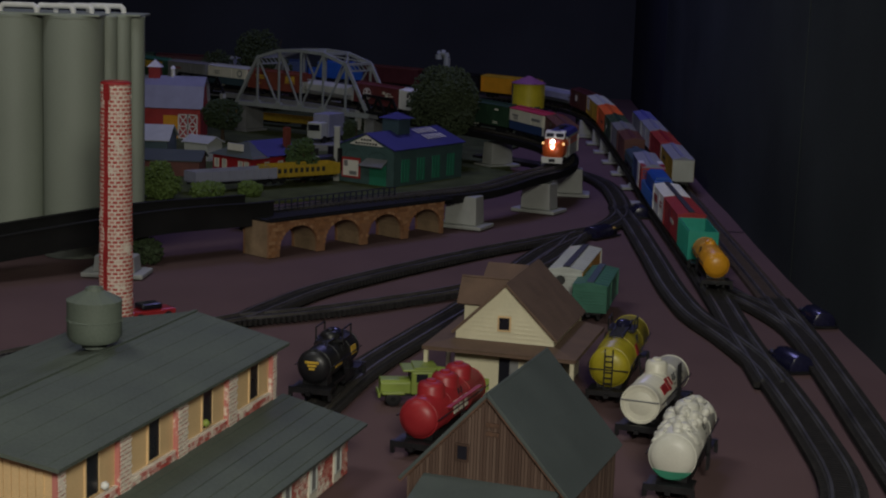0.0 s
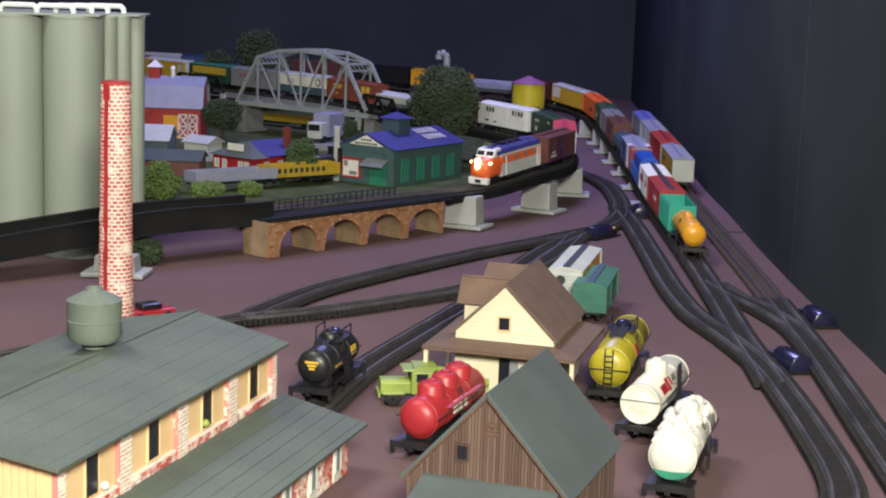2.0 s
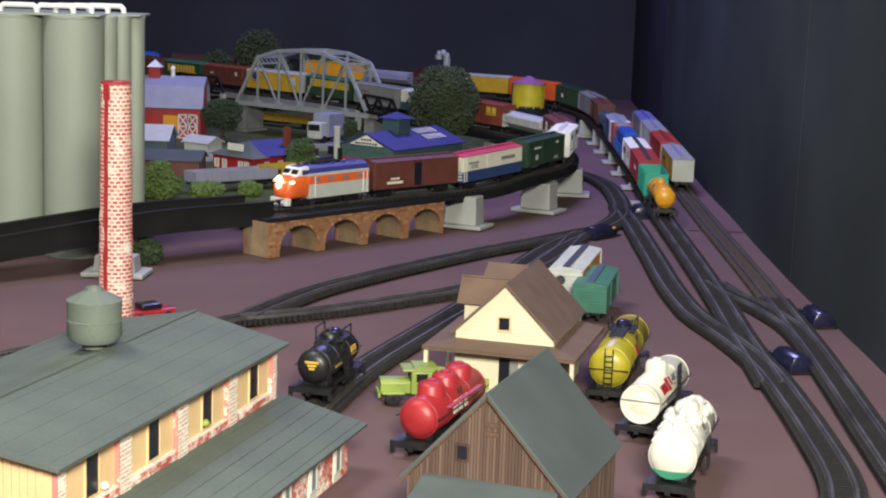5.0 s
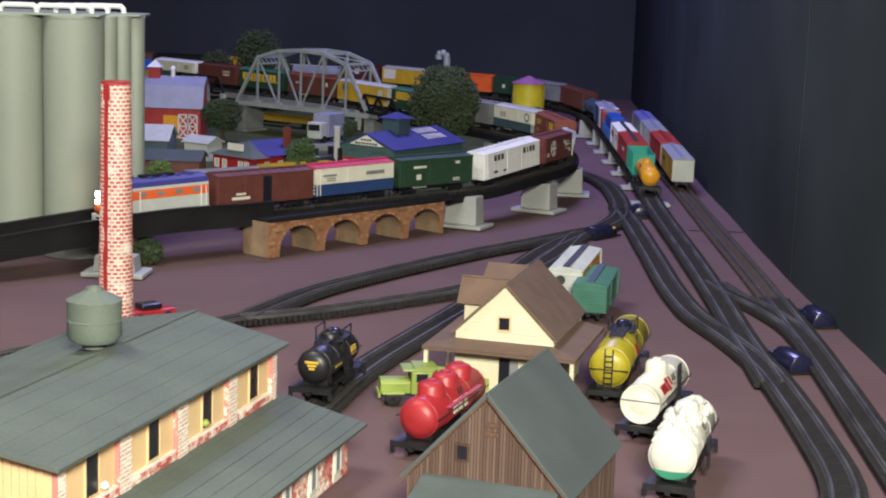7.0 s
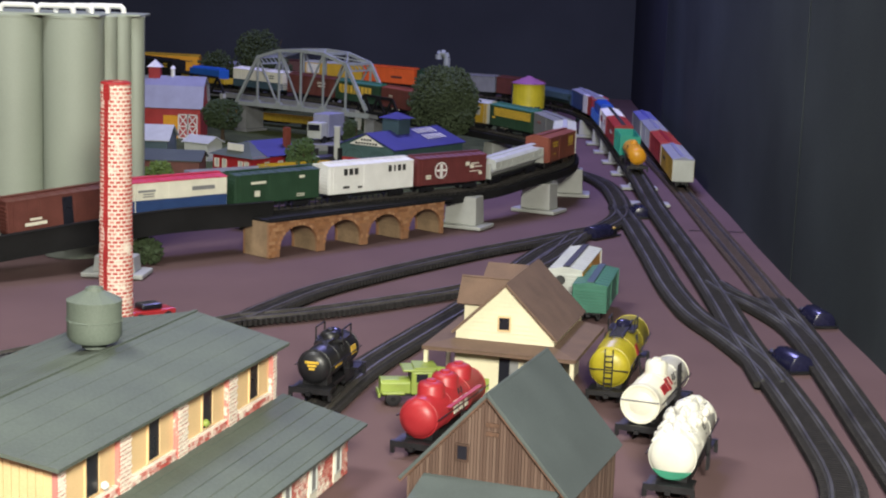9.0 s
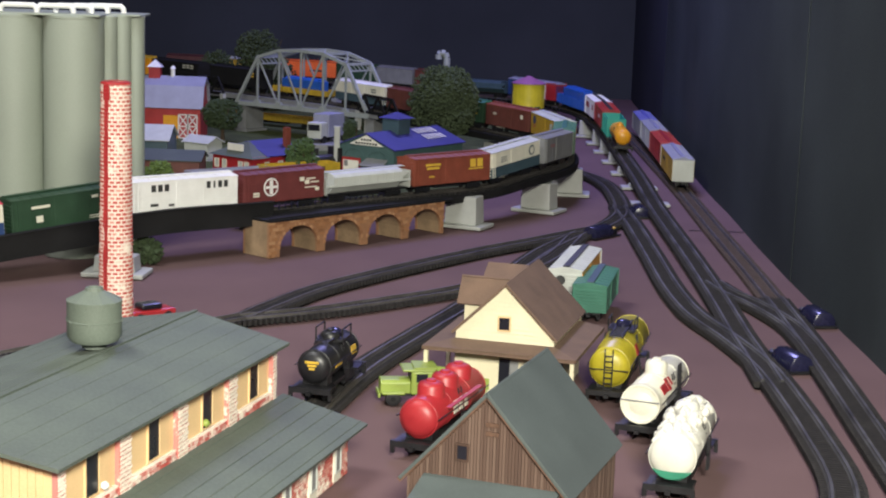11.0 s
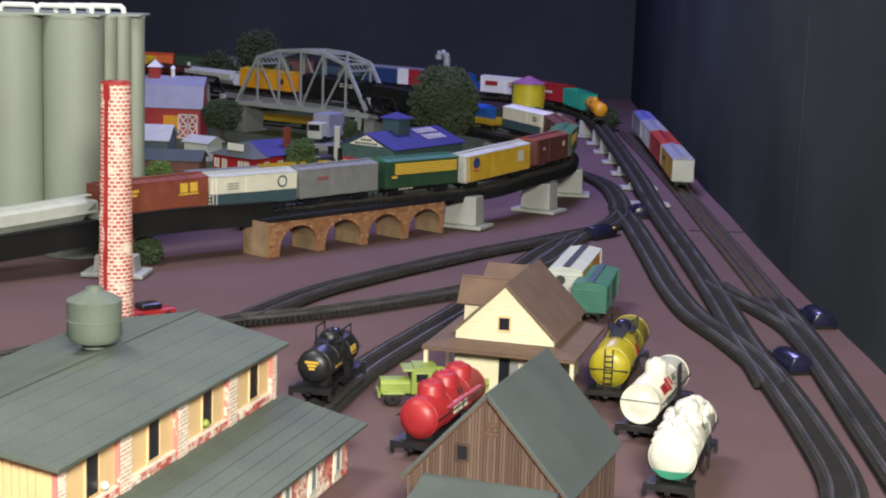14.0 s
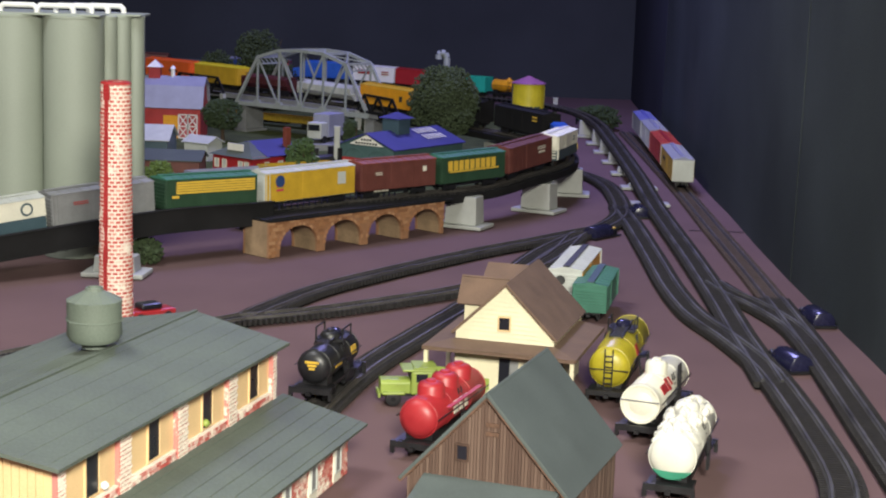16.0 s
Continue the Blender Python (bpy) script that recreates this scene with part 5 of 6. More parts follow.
def box_car(where, length, body, roof, label, low=None, letters=None, ink=None, door=None, open_door=False, height=4.55, panel=None, sides=None, top_walk=None, marks=False, name="box_car", group="cars of the train"):
    """A box car of a model railway, resting on the rail tops."""
    t = thing(name, where, label, "train car", group)
    h, w = length / 2, 1.7
    split = 2.55
    if low:
        part("lower_body", Shape().box(-h, h, -w, w, 1.1, split), low, t, bevel=0.05)
        part("body", Shape().box(-h, h, -w, w, split, height), body, t, bevel=0.05)
    else:
        part("body", Shape().box(-h, h, -w, w, 1.1, height), body, t, bevel=0.05)
    part("roof", Shape().prism([(-w - 0.06, height - 0.03), (w + 0.06, height - 0.03), (w + 0.06, height + 0.07), (0, height + 0.34), (-w - 0.06, height + 0.07)], -h - 0.06, h + 0.06), roof, t)
    rib = Shape()
    k = int(length / 1.2)
    for i in range(k + 1):
        x = -h + 0.1 + (length - 0.2) * i / k
        rib.prism([(-w - 0.08, height + 0.06), (w + 0.08, height + 0.06), (w + 0.08, height + 0.11), (0, height + 0.4), (-w - 0.08, height + 0.11)], x - 0.06, x + 0.06)
    tagged(part("roof_ribbing", rib, roof, t), kind="stuff")
    part("running_board", Shape().box(-h, h, -0.34, 0.34, height + 0.36, height + 0.47), top_walk or roof, t)
    if sides:
        for e in (-1, 1):
            part("side_sheet", Shape().box(-h + 0.12, h - 0.12, e * w - 0.025, e * w + 0.025, 1.15, height - 0.04), sides, t)
    ends = Shape()
    for e in (-1, 1):
        for i in range(7):
            z = 1.5 + i * (height - 1.8) / 6.5
            ends.box(min(e * h, e * (h + 0.1)), max(e * h, e * (h + 0.1)), -w + 0.15, w - 0.15, z - 0.1, z + 0.1)
    tagged(part("end_ribbing", ends, body, t), kind="stuff")
    posts = Shape()
    k = max(6, int(length / 1.15))
    for i in range(k + 1):
        x = -h + 0.08 + (length - 0.16) * i / k
        for e in (-1, 1):
            posts.box(x - 0.03, x + 0.03, min(e * w, e * (w + 0.022)), max(e * w, e * (w + 0.022)), split if low else 1.15, height - 0.05)
    tagged(part("ribbing", posts, sides or panel or body, t), kind="stuff")
    for e in (-1, 1):
        if open_door:
            part("door_opening", Shape().box(-0.7, 0.7, e * w - 0.03, e * w + 0.03, 1.3, height - 0.25), DARK, t)
        part("door", Shape().box(-1.35 + 1.9 * open_door, 1.35 + 1.9 * open_door, e * (w + 0.02) - 0.04, e * (w + 0.02) + 0.04, split if low else 1.25, height - 0.12), door or sides or body, t, bevel=0.02)
        part("ladder", Shape().box(h - 0.75, h - 0.68, e * w - 0.1, e * w + 0.1, 1.2, height).box(h - 0.25, h - 0.18, e * w - 0.1, e * w + 0.1, 1.2, height), body, t)
        if letters:
            bars(t, letters, ink or OFFWHITE, e, w + 0.07)
    underframe(t, length)
    if marks:
        for e in (-1, 1):
            for k in range(4):
                part("sill_lettering", Shape().box(-e * (k * 0.62 - 3.4) - 0.24, -e * (k * 0.62 - 3.4) + 0.24, e * 1.13 - 0.02, e * 1.13 + 0.02, 0.8, 1.0), OFFWHITE, t)
    return t


def hopper_car(where, length, body, roof, label):
    t = thing("covered_hopper", where, label, "train car", "cars of the train")
    h, w = length / 2, 1.65
    part("body", Shape().prism([(-w, 2.2), (-0.5, 1.1), (0.5, 1.1), (w, 2.2), (w, 3.2), (1.3, 3.55), (0.6, 3.7), (-0.6, 3.7), (-1.3, 3.55), (-w, 3.2)], -h + 1.3, h - 1.3), body, t, bevel=0.05)
    for x in (-h, h - 0.15):
        part("end_panel", Shape().box(x, x + 0.15, -w, w, 1.1, 3.3), body, t)
    for y in (-w - 0.05, w - 0.1):
        part("side_sill", Shape().box(-h, h, y, y + 0.15, 2.0, 2.3), body, t)
    ribs = Shape()
    for i in range(9):
        x = -h + 1.3 + (length - 2.6) * i / 8
        for e in (-1, 1):
            ribs.box(x - 0.04, x + 0.04, e * w - 0.04, e * w + 0.04, 2.2, 3.2)
    tagged(part("ribbing", ribs, body, t), kind="stuff")
    part("roof_walk", Shape().box(-h, h, -0.45, 0.45, 3.7, 3.8), roof, t)
    part("slope_sheets", Shape().prism([(-h + 0.1, 3.2), (-h + 1.35, 2.2), (-h + 1.35, 3.4)], -w + 0.1, w - 0.1, Matrix.Rotation(-math.pi / 2, 4, "Z")), body, t)
    underframe(t, length)
    return t


def tank_car(where, length, radius, body, label, domes=((0, 0.8, 0.7),), band=None, low=None, ladder=True, letters=None, ink=None, group="cars of the train", walkway=False, end_ladder=False, rim=False):
    """A tank car; domes are (place along the tank, radius, height)."""
    t = thing("tank_car", where, label, "train car", group)
    h, zc = length / 2 - 0.5, 1.35 + radius
    rings = [(radius * 0.2, -h - 0.02), (radius * 0.55, -h + 0.06), (radius * 0.85, -h + 0.25), (radius, -h + 0.6), (radius, h - 0.6), (radius * 0.85, h - 0.25), (radius * 0.55, h - 0.06), (radius * 0.2, h + 0.02)]
    shell = Shape().lathe(rings, 32, Matrix.Translation((0, 0, zc)), "x")
    part("tank", shell, body, t, smooth=True)
    if low:
        s = Shape()
        prof = [(math.sin(a) * radius * 1.012, -math.cos(a) * radius * 1.012) for a in np.linspace(-0.95, 0.95, 15)]
        s.prism(prof, -h + 0.45, h - 0.45, Matrix.Translation((0, 0, zc)))
        part("tank_bottom", s, low, t, smooth=True)
        part("end_band", Shape().prism([(math.sin(a) * radius * 0.9, -math.cos(a) * radius * 0.9) for a in np.linspace(-0.9, 0.9, 13)], -h + 0.05, -h + 0.5, Matrix.Translation((0, 0, zc))), low, t)
    for x in (-h + 0.62, -h * 0.34, h * 0.34, h - 0.62):
        seam = Shape().lathe([(radius + 0.02, x - 0.06), (radius + 0.035, x - 0.05), (radius + 0.035, x + 0.05), (radius + 0.02, x + 0.06)], 32, Matrix.Translation((0, 0, zc)), "x")
        part("tank_band", seam, band or body, t, smooth=True)
    for x, r, up in domes:
        d = part("dome", Shape().lathe([(r, 0), (r, radius + up - 0.2), (r * 0.85, radius + up), (r * 0.5, radius + up + 0.1), (0.1, radius + up + 0.14)], 20, Matrix.Translation((x, 0, zc))), body, t, smooth=True)
        part("hatch", Shape().lathe([(r * 0.4, radius + up + 0.05), (r * 0.4, radius + up + 0.22), (r * 0.3, radius + up + 0.27)], 12, Matrix.Translation((x, 0, zc))), body, d)
    for e in (-1, 1):
        rail = Shape()
        rail.rod((-h + 0.3, e * (radius + 0.15), zc + 0.1), (h - 0.3, e * (radius + 0.15), zc + 0.1), 0.05)
        part("handrail", rail, band or BLACK, t)
        if ladder:
            s = Shape()
            for x in (-0.3, 0.3):
                s.beam((x, e * (radius + 0.22), 1.1), (x, e * (radius * 0.8), zc + radius * 0.85), 0.08, 0.08)
            for i in range(7):
                s.beam((-0.3, e * (radius + 0.22 - 0.06 * i), 1.3 + 0.4 * i), (0.3, e * (radius + 0.22 - 0.06 * i), 1.3 + 0.4 * i), 0.07, 0.07)
            part("ladder", s, BLACK, t)
    if rim:
        part("end_rim", Shape().lathe([(radius * 0.9, -h + 0.1), (radius * 0.93, -h - 0.1), (radius + 0.03, -h - 0.1), (radius + 0.03, -h + 0.7)], 32, Matrix.Translation((0, 0, zc)), "x"), body, t, smooth=True)
        part("end_rail", Shape().rod((-h - 0.14, -radius, zc + 0.25), (-h - 0.14, radius, zc + 0.25), 0.05), band or GREY, t)
        rack = Shape()
        for x in (0.5, 0.95, 1.4):
            rack.beam((x, -radius - 0.15, 1.1), (x, -radius - 0.02, zc + radius + 0.35), 0.12, 0.12)
        for k in range(6):
            rack.box(0.5, 1.4, -radius - 0.2, -radius - 0.1, 1.4 + 0.5 * k, 1.5 + 0.5 * k)
        part("side_rack", rack, BLACK, t, "black side ladder rack")
        part("warning_panel", Shape().box(-3.2, 0.2, -radius - 0.05, -radius + 0.1, zc - 0.55, zc + 0.05), GREY, t, "grey warning panel")
    if end_ladder:
        s = Shape().beam((-h - 0.12, -0.32, 1.0), (-h - 0.12, -0.32, zc + radius), 0.1, 0.1).beam((-h - 0.12, 0.32, 1.0), (-h - 0.12, 0.32, zc + radius), 0.1, 0.1)
        for i in range(7):
            s.beam((-h - 0.12, -0.32, 1.3 + i * 0.45), (-h - 0.12, 0.32, 1.3 + i * 0.45), 0.1, 0.1)
        s.beam((-h - 0.1, -radius, zc - 0.1), (-h - 0.1, radius, zc - 0.1), 0.08, 0.08)
        part("end_ladder", s, BLACK, t)
    if walkway:
        half = max(1.9, float(walkway))
        zt = zc + radius
        grate = Shape()
        for e in (-0.52, 0.52):
            grate.box(-half, half, e - 0.07, e + 0.07, zt + 0.1, zt + 0.3)
        for x in np.arange(-half + 0.1, half, 0.34):
            grate.box(x, x + 0.12, -0.5, 0.5, zt + 0.16, zt + 0.24)
        part("walkway", grate, BLACK, t, "black grated walkway")
        plat = Shape().box(-0.2, 2.2, -1.15, -0.6, zt - 0.1, zt + 0.12).box(-0.2, 2.2, 0.6, 1.15, zt - 0.1, zt + 0.12)
        for x in (-0.1, 2.1):
            for e in (-1.1, 1.1):
                plat.rod((x, e, zt - 0.05), (x, e, zt + 0.95), 0.07)
        for e in (-1.1, 1.1):
            plat.rod((-0.1, e, zt + 0.95), (2.1, e, zt + 0.95), 0.07)
        part("platform", plat, BLACK, t)
        # blue in the hatch colour stands for the overhead lamp's reflection
        part("hatch_cover", Shape().lathe([(0.62, zt), (0.62, zt + 0.55), (0.45, zt + 0.72), (0.1, zt + 0.76)], 18, Matrix.Translation((1.0, 0, 0))), SWITCH, t, "glossy dark hatch with blue lamp light in its colour", smooth=True)
    if letters:
        for e in (-1, 1):
            for x, a, w, hh in letters:
                x = -e * x
                m = Matrix.Translation((0, 0, zc)) @ Matrix.Rotation(e * a, 4, "X")
                s = Shape().box(x - w / 2, x + w / 2, e * (radius + 0.03) - 0.03, e * (radius + 0.03) + 0.03, -hh / 2, hh / 2, m)
                part("lettering", s, ink or BRIGHTRED, t)
    for x in (-h + 0.8, h - 2.0):
        part("saddle", Shape().box(x, x + 1.2, -1.0, 1.0, 1.05, 1.9), BLACK, t)
    for e in (-1, 1):
        part("end_sill", Shape().box(min(e * (h + 0.2), e * (h + 0.55)), max(e * (h + 0.2), e * (h + 0.55)), -1.7, 1.7, 0.8, 1.25), BLACK, t)
        part("end_deck", Shape().box(min(e * (h - 1.6), e * (h + 0.5)), max(e * (h - 1.6), e * (h + 0.5)), -1.55, 1.55, 1.05, 1.2), BLACK, t)
        for y in (-1.6, 1.6):
            part("step", Shape().box(e * (h + 0.3) - 0.1, e * (h + 0.3) + 0.1, y - 0.15, y + 0.15, 0.3, 0.9), BLACK, t)
    underframe(t, length)
    return t


def gondola(where, length, body, label, load=None, load_label="", letters=None, ink=None, height=3.0):
    t = thing("gondola_car", where, label, "train car", "cars of the train")
    h, w = length / 2, 1.65
    s = Shape().box(-h, h, -w, -w + 0.12, 1.1, height).box(-h, h, w - 0.12, w, 1.1, height).box(-h, -h + 0.12, -w + 0.12, w - 0.12, 1.1, height).box(h - 0.12, h, -w + 0.12, w - 0.12, 1.1, height).box(-h, h, -w, w, 1.0, 1.2)
    part("body", s, body, t)
    ribs = Shape()
    k = max(4, int(length / 1.3))
    for i in range(k + 1):
        x = -h + 0.08 + (length - 0.16) * i / k
        for e in (-1, 1):
            ribs.box(x - 0.09, x + 0.09, e * w - 0.1, e * w + 0.1, 1.1, height)
    tagged(part("ribbing", ribs, body, t), kind="stuff")
    if load:
        part("load", Shape().box(-h * 0.7, h * 0.7, -1.3, 1.3, 1.2, height + 1.6).prism([(-1.3, height + 1.6), (1.3, height + 1.6), (0.9, height + 2.0), (-0.9, height + 2.0)], -h * 0.6, h * 0.6), load, t, load_label, bevel=0.08)
    if letters:
        for e in (-1, 1):
            bars(t, letters, ink or INK, e, w + 0.1)
    underframe(t, length)
    return t


def locomotive(where):
    t = thing("diesel_locomotive", where, "orange and silver streamlined diesel engine with lit headlight", "locomotive")
    L, w = 7.4, 1.7
    side = [(-w, 1.0), (w, 1.0), (w, 4.1), (w * 0.8, 4.65), (w * 0.35, 4.95), (-w * 0.35, 4.95), (-w * 0.8, 4.65), (-w, 4.1)]
    part("body", Shape().prism([(y, z) for y, z in side if z < 4.2], -L, 3.6), PALE, t, bevel=0.05)
    part("roof", Shape().prism([(-w, 4.1), (w, 4.1), (w * 0.8, 4.65), (w * 0.35, 4.95), (-w * 0.35, 4.95), (-w * 0.8, 4.65)], -L, 4.6), ROOFBLUE, t, bevel=0.04)
    part("side_stripe", Shape().box(-L + 0.1, 3.6, -w - 0.03, -w + 0.05, 2.75, 3.75).box(-L + 0.1, 3.6, w - 0.05, w + 0.03, 2.75, 3.75), ORANGE, t)
    nose = Shape()
    rings = []
    k = 16
    for x, r, zt in ((3.6, 1.0, 4.1), (5.2, 1.0, 3.95), (6.2, 0.97, 3.75), (6.9, 0.86, 3.45), (7.3, 0.62, 3.0), (7.45, 0.3, 2.6)):
        for i in range(k):
            a = 2 * math.pi * i / k
            c, s2 = math.cos(a), math.sin(a)
            yy = w * r * math.copysign(abs(c) ** 0.55, c)
            mid, half = (zt + 1.0) / 2, (zt - 1.0) / 2
            rings.append((x, yy, mid + half * math.copysign(abs(s2) ** 0.55, s2) * (r if x > 6.9 else 1)))
    m = 6
    nose.add(rings, [(j * k + i, j * k + (i + 1) % k, (j + 1) * k + (i + 1) % k, (j + 1) * k + i) for j in range(m - 1) for i in range(k)] + [tuple(range(k)), tuple(range((m - 1) * k, m * k))])
    part("nose", nose, ORANGE, t, smooth=True)
    part("cab", Shape().prism([(3.4, 3.8), (5.6, 3.8), (4.75, 4.85), (3.4, 4.95)], -w * 0.86, w * 0.86, Matrix.Rotation(math.pi / 2, 4, "Z") @ Matrix.Diagonal((1, -1, 1, 1))), WHITE, t, bevel=0.08)
    for e in (-1, 1):
        part("windscreen", Shape().box(-0.04, 0.04, e * 0.72 - 0.55, e * 0.72 + 0.55, -0.32, 0.32, Matrix.Translation((5.24, 0, 4.32)) @ Matrix.Rotation(-0.68, 4, "Y")), DARK, t)
        part("cab_window", Shape().box(3.7, 4.6, e * w * 0.87 - 0.03, e * w * 0.87 + 0.03, 3.95, 4.55), DARK, t)
        for x in np.linspace(-5.6, 2.2, 4):
            part("porthole", Shape().box(x - 0.55, x + 0.55, e * (w + 0.03) - 0.02, e * (w + 0.03) + 0.02, 3.05, 3.5), GREY, t)
        for x in (-6.9, -6.2, 2.6):
            part("grab_rail", Shape().rod((x, e * (w + 0.12), 1.1), (x, e * (w + 0.12), 3.7), 0.06), WHITE, t)
        part("number_light", Shape().box(6.1, 6.7, e * 1.5 - 0.12, e * 1.5 + 0.12, 3.05, 3.35), MARKER, t)
    for z, r in ((3.55, 0.34), (2.75, 0.26)):
        part("headlight", Shape().lathe([(r, 0), (r, 0.35), (r * 0.6, 0.45)], 16, Matrix.Translation((7.1 if z > 3 else 7.2, 0, z)), "x"), HEADLIGHT, t, "glowing headlight", smooth=True)
    part("pilot", Shape().prism([(-1.5, 0.35), (1.5, 0.35), (1.6, 1.25), (-1.6, 1.25)], 6.6, 7.35), WHITE, t, bevel=0.08)
    part("pilot_opening", Shape().box(7.34, 7.4, -0.45, 0.45, 0.55, 1.0), DARK, t)
    fans = Shape()
    for x in (-5.5, -3.6, -1.7, 0.2):
        fans.lathe([(0.75, 4.9), (0.75, 5.08), (0.6, 5.12)], 16, Matrix.Translation((x, 0, 0)))
    fans.box(2.5, 3.0, -0.25, 0.25, 4.95, 5.3)
    part("roof_fans", fans, ROOFBLUE, t)
    part("fuel_tank", Shape().box(-2.6, 1.6, -1.3, 1.3, 0.35, 1.05), BLACK, t, bevel=0.1)
    part("roof_grille", Shape().box(-3.2, 1.4, -0.55, 0.55, 5.0, 5.25), MATTE, t, "black roof grille")
    part("windscreen_frame", Shape().box(-0.03, 0.03, -1.34, 1.34, -0.42, 0.42, Matrix.Translation((5.2, 0, 4.3)) @ Matrix.Rotation(-0.68, 4, "Y")), WHITE, t, "white windscreen surround")
    for o in t.children:
        o.data.transform(Matrix.Diagonal((0.91, 1, 1, 1)))
    for x in (-4.4, 3.8):
        wheelset(t, x)
    return t


def even(line, step=1.0):
    p = smooth_line(line, step)
    s = np.concatenate([[0], np.cumsum(np.linalg.norm(np.diff(p, axis=0), axis=1))])
    return p, s


WAY_A, ALONG_A = even(LINE_A)
WAY_B, ALONG_B = even(LINE_B)
A0, B0 = 260.2, 42.0   # where the timed stretch of each line begins
TIMES = np.arange(0, 16.01, 0.5)
U = TIMES / 8
GONE_A = 81.083 * U + 9.523 * U ** 2 + 1.462 * U ** 3
GONE_B = smooth_line([(0, 4.5), (2, 24.0), (4, 43.6), (6, 63.8), (8, 84.4), (10, 106.6), (12.5, 136.6), (14.5, 166.6), (16, 194.5)], 0.2)
GONE_B = np.interp(TIMES, GONE_B[:, 0], GONE_B[:, 1])


def spot(way, along, s):
    return Vector([np.interp(s, along, way[:, k]) for k in range(3)])


def on_line(way, along, front, rear):
    """The pose of a car whose ends stand at these distances along the line."""
    third = 0.18 * (front - rear)
    a, b = spot(way, along, front - third), spot(way, along, rear + third)
    m = (a + b) / 2
    d = a - b
    return Matrix.Translation(m * CM) @ Matrix.Rotation(math.atan2(d.y, d.x), 4, "Z") @ Matrix.Rotation(-math.atan2(d.z, d.xy.length), 4, "Y")


TRAIN = []


def joins(car, line, front, rear):
    TRAIN.append((car, line, front, rear))


HERE = Matrix.Identity(4)


# ---- standing cars ----
GREENBOX = mat("sea_green", (0.045, 0.16, 0.11), 0.45, 0.14, 60)
BLUE2 = mat("blue_car_roof", (0.12, 0.13, 0.42), 0.5, 0.14, 60)


def word2(x0, z, letters, w, h, gap):
    return [(x0 + i * (w + gap), z, w, h) for i in range(letters)]


tank_car(place(17.1, 107.0, 0, 73.5), 12.2, 1.58, TANKWHITE, "white tank car with green bottom standing on felt", domes=((0.9, 0.85, 0.65), (-0.4, 0.5, 0.5), (2.4, 0.5, 0.4), (-2.0, 0.45, 0.32), (-3.2, 0.4, 0.22), (3.6, 0.4, 0.2), (-1.2, 0.3, 0.5)), low=TEALDOOR, group="standing tank cars")
tank_car(place(16.95, 120.6, 0, 70), 12.0, 1.47, OFFWHITE, "cream-white tank car with red lettering standing on felt", domes=((-0.6, 0.85, 0.75),), letters=[(-3.2, 0.55, 1.5, 0.7), (-1.9, 0.6, 0.6, 1.0), (-1.0, 0.65, 0.4, 0.7)], group="standing tank cars", rim=True)
tank_car(place(15.3, 132.2, 0, 76.5), 15.2, 1.62, OLIVE, "olive-yellow tank car with black walkway", domes=((1.0, 0.6, 0.4),), letters=[(-1.5, 0.3, 1.0, 0.9)], group="standing tank cars", walkway=3.4, end_ladder=True)
tank_car(place(0.5, 114.6, 0, 70), 12.6, 1.42, BRIGHTRED, "glossy red tank car with three domes", domes=((-2.9, 1.0, 0.68), (0, 1.0, 0.68), (2.9, 1.0, 0.68)), letters=[(-1.5, 0.1, 0.9, 0.9), (-0.4, 0.1, 0.6, 0.9), (0.7, 0.1, 0.6, 0.9)], ink=OFFWHITE, group="standing tank cars")
tank_car(place(-8.75, 124.0, 0.84, 76.5), 9.6, 1.34, BLACK, "glossy black tank car with yellow lettering", domes=((0.2, 0.8, 0.6),), letters=[(-1.8, -0.1, 1.6, 0.2), (2.2, 0.15, 1.2, 0.7)], ink=GILT, group="standing tank cars", walkway=True)
box_car(place(14.1, 166.5, 0.2, 77), 14.0, PALE, PALE, "white and orange refrigerator car with ribbed roof", height=4.2, sides=GOLD, top_walk=INK, name="refrigerator_car", group="standing box cars")
reefer = [o for o in scene.objects if o.get("label", "").startswith("white and orange refrigerator")][0]
part("brake_wheel", Shape().lathe([(0.5, -7.2), (0.5, -7.1)], 20, Matrix.Translation((0, 0.5, 3.2)), "x"), INK, reefer, "black brake wheel")
box_car(place(15.7, 160.2, 0, 78), 10.4, GREENBOX, GREENBOX, "sea-green box car standing behind the house", top_walk=STEEL, group="standing box cars", height=3.75)
gondola(place(-31.9, 236.8, 0.9, 39), 14.0, PALEBLUE, "pale lilac-grey gondola car", letters=None, height=2.6)
gondola(place(-22.6, 244.8, 0.9, 39), 13.0, MUSTARD, "mustard-yellow gondola car with dark lettering", letters=word2(-4.6, 2.0, 9, 0.55, 0.7, 0.45), height=2.8)
box_car(place(38.0, 262.8, 0.88, 87.5), 21.5, PALE, PALEBLUE, "yellow box car with pale grey end and roof", sides=YELLOW, letters=[(-4, 3.2, 4, 0.5)], ink=INK, group="standing box cars")
box_car(place(38.9, 285.5, 0.88, 88), 21.0, BRIGHTRED, BRIGHTRED, "bright red box car on the wall siding", group="standing box cars")
box_car(place(39.7, 307.5, 0.88, 88), 20.0, PALE, PALEBLUE, "pale grey box car with lilac roof", group="standing box cars")
box_car(place(40.4, 328.5, 0.88, 88), 19.0, GREY, BLUE2, "grey box car with blue roof", group="standing box cars")

red_tank = [o for o in scene.objects if o.get("label", "").startswith("glossy red tank")][0]
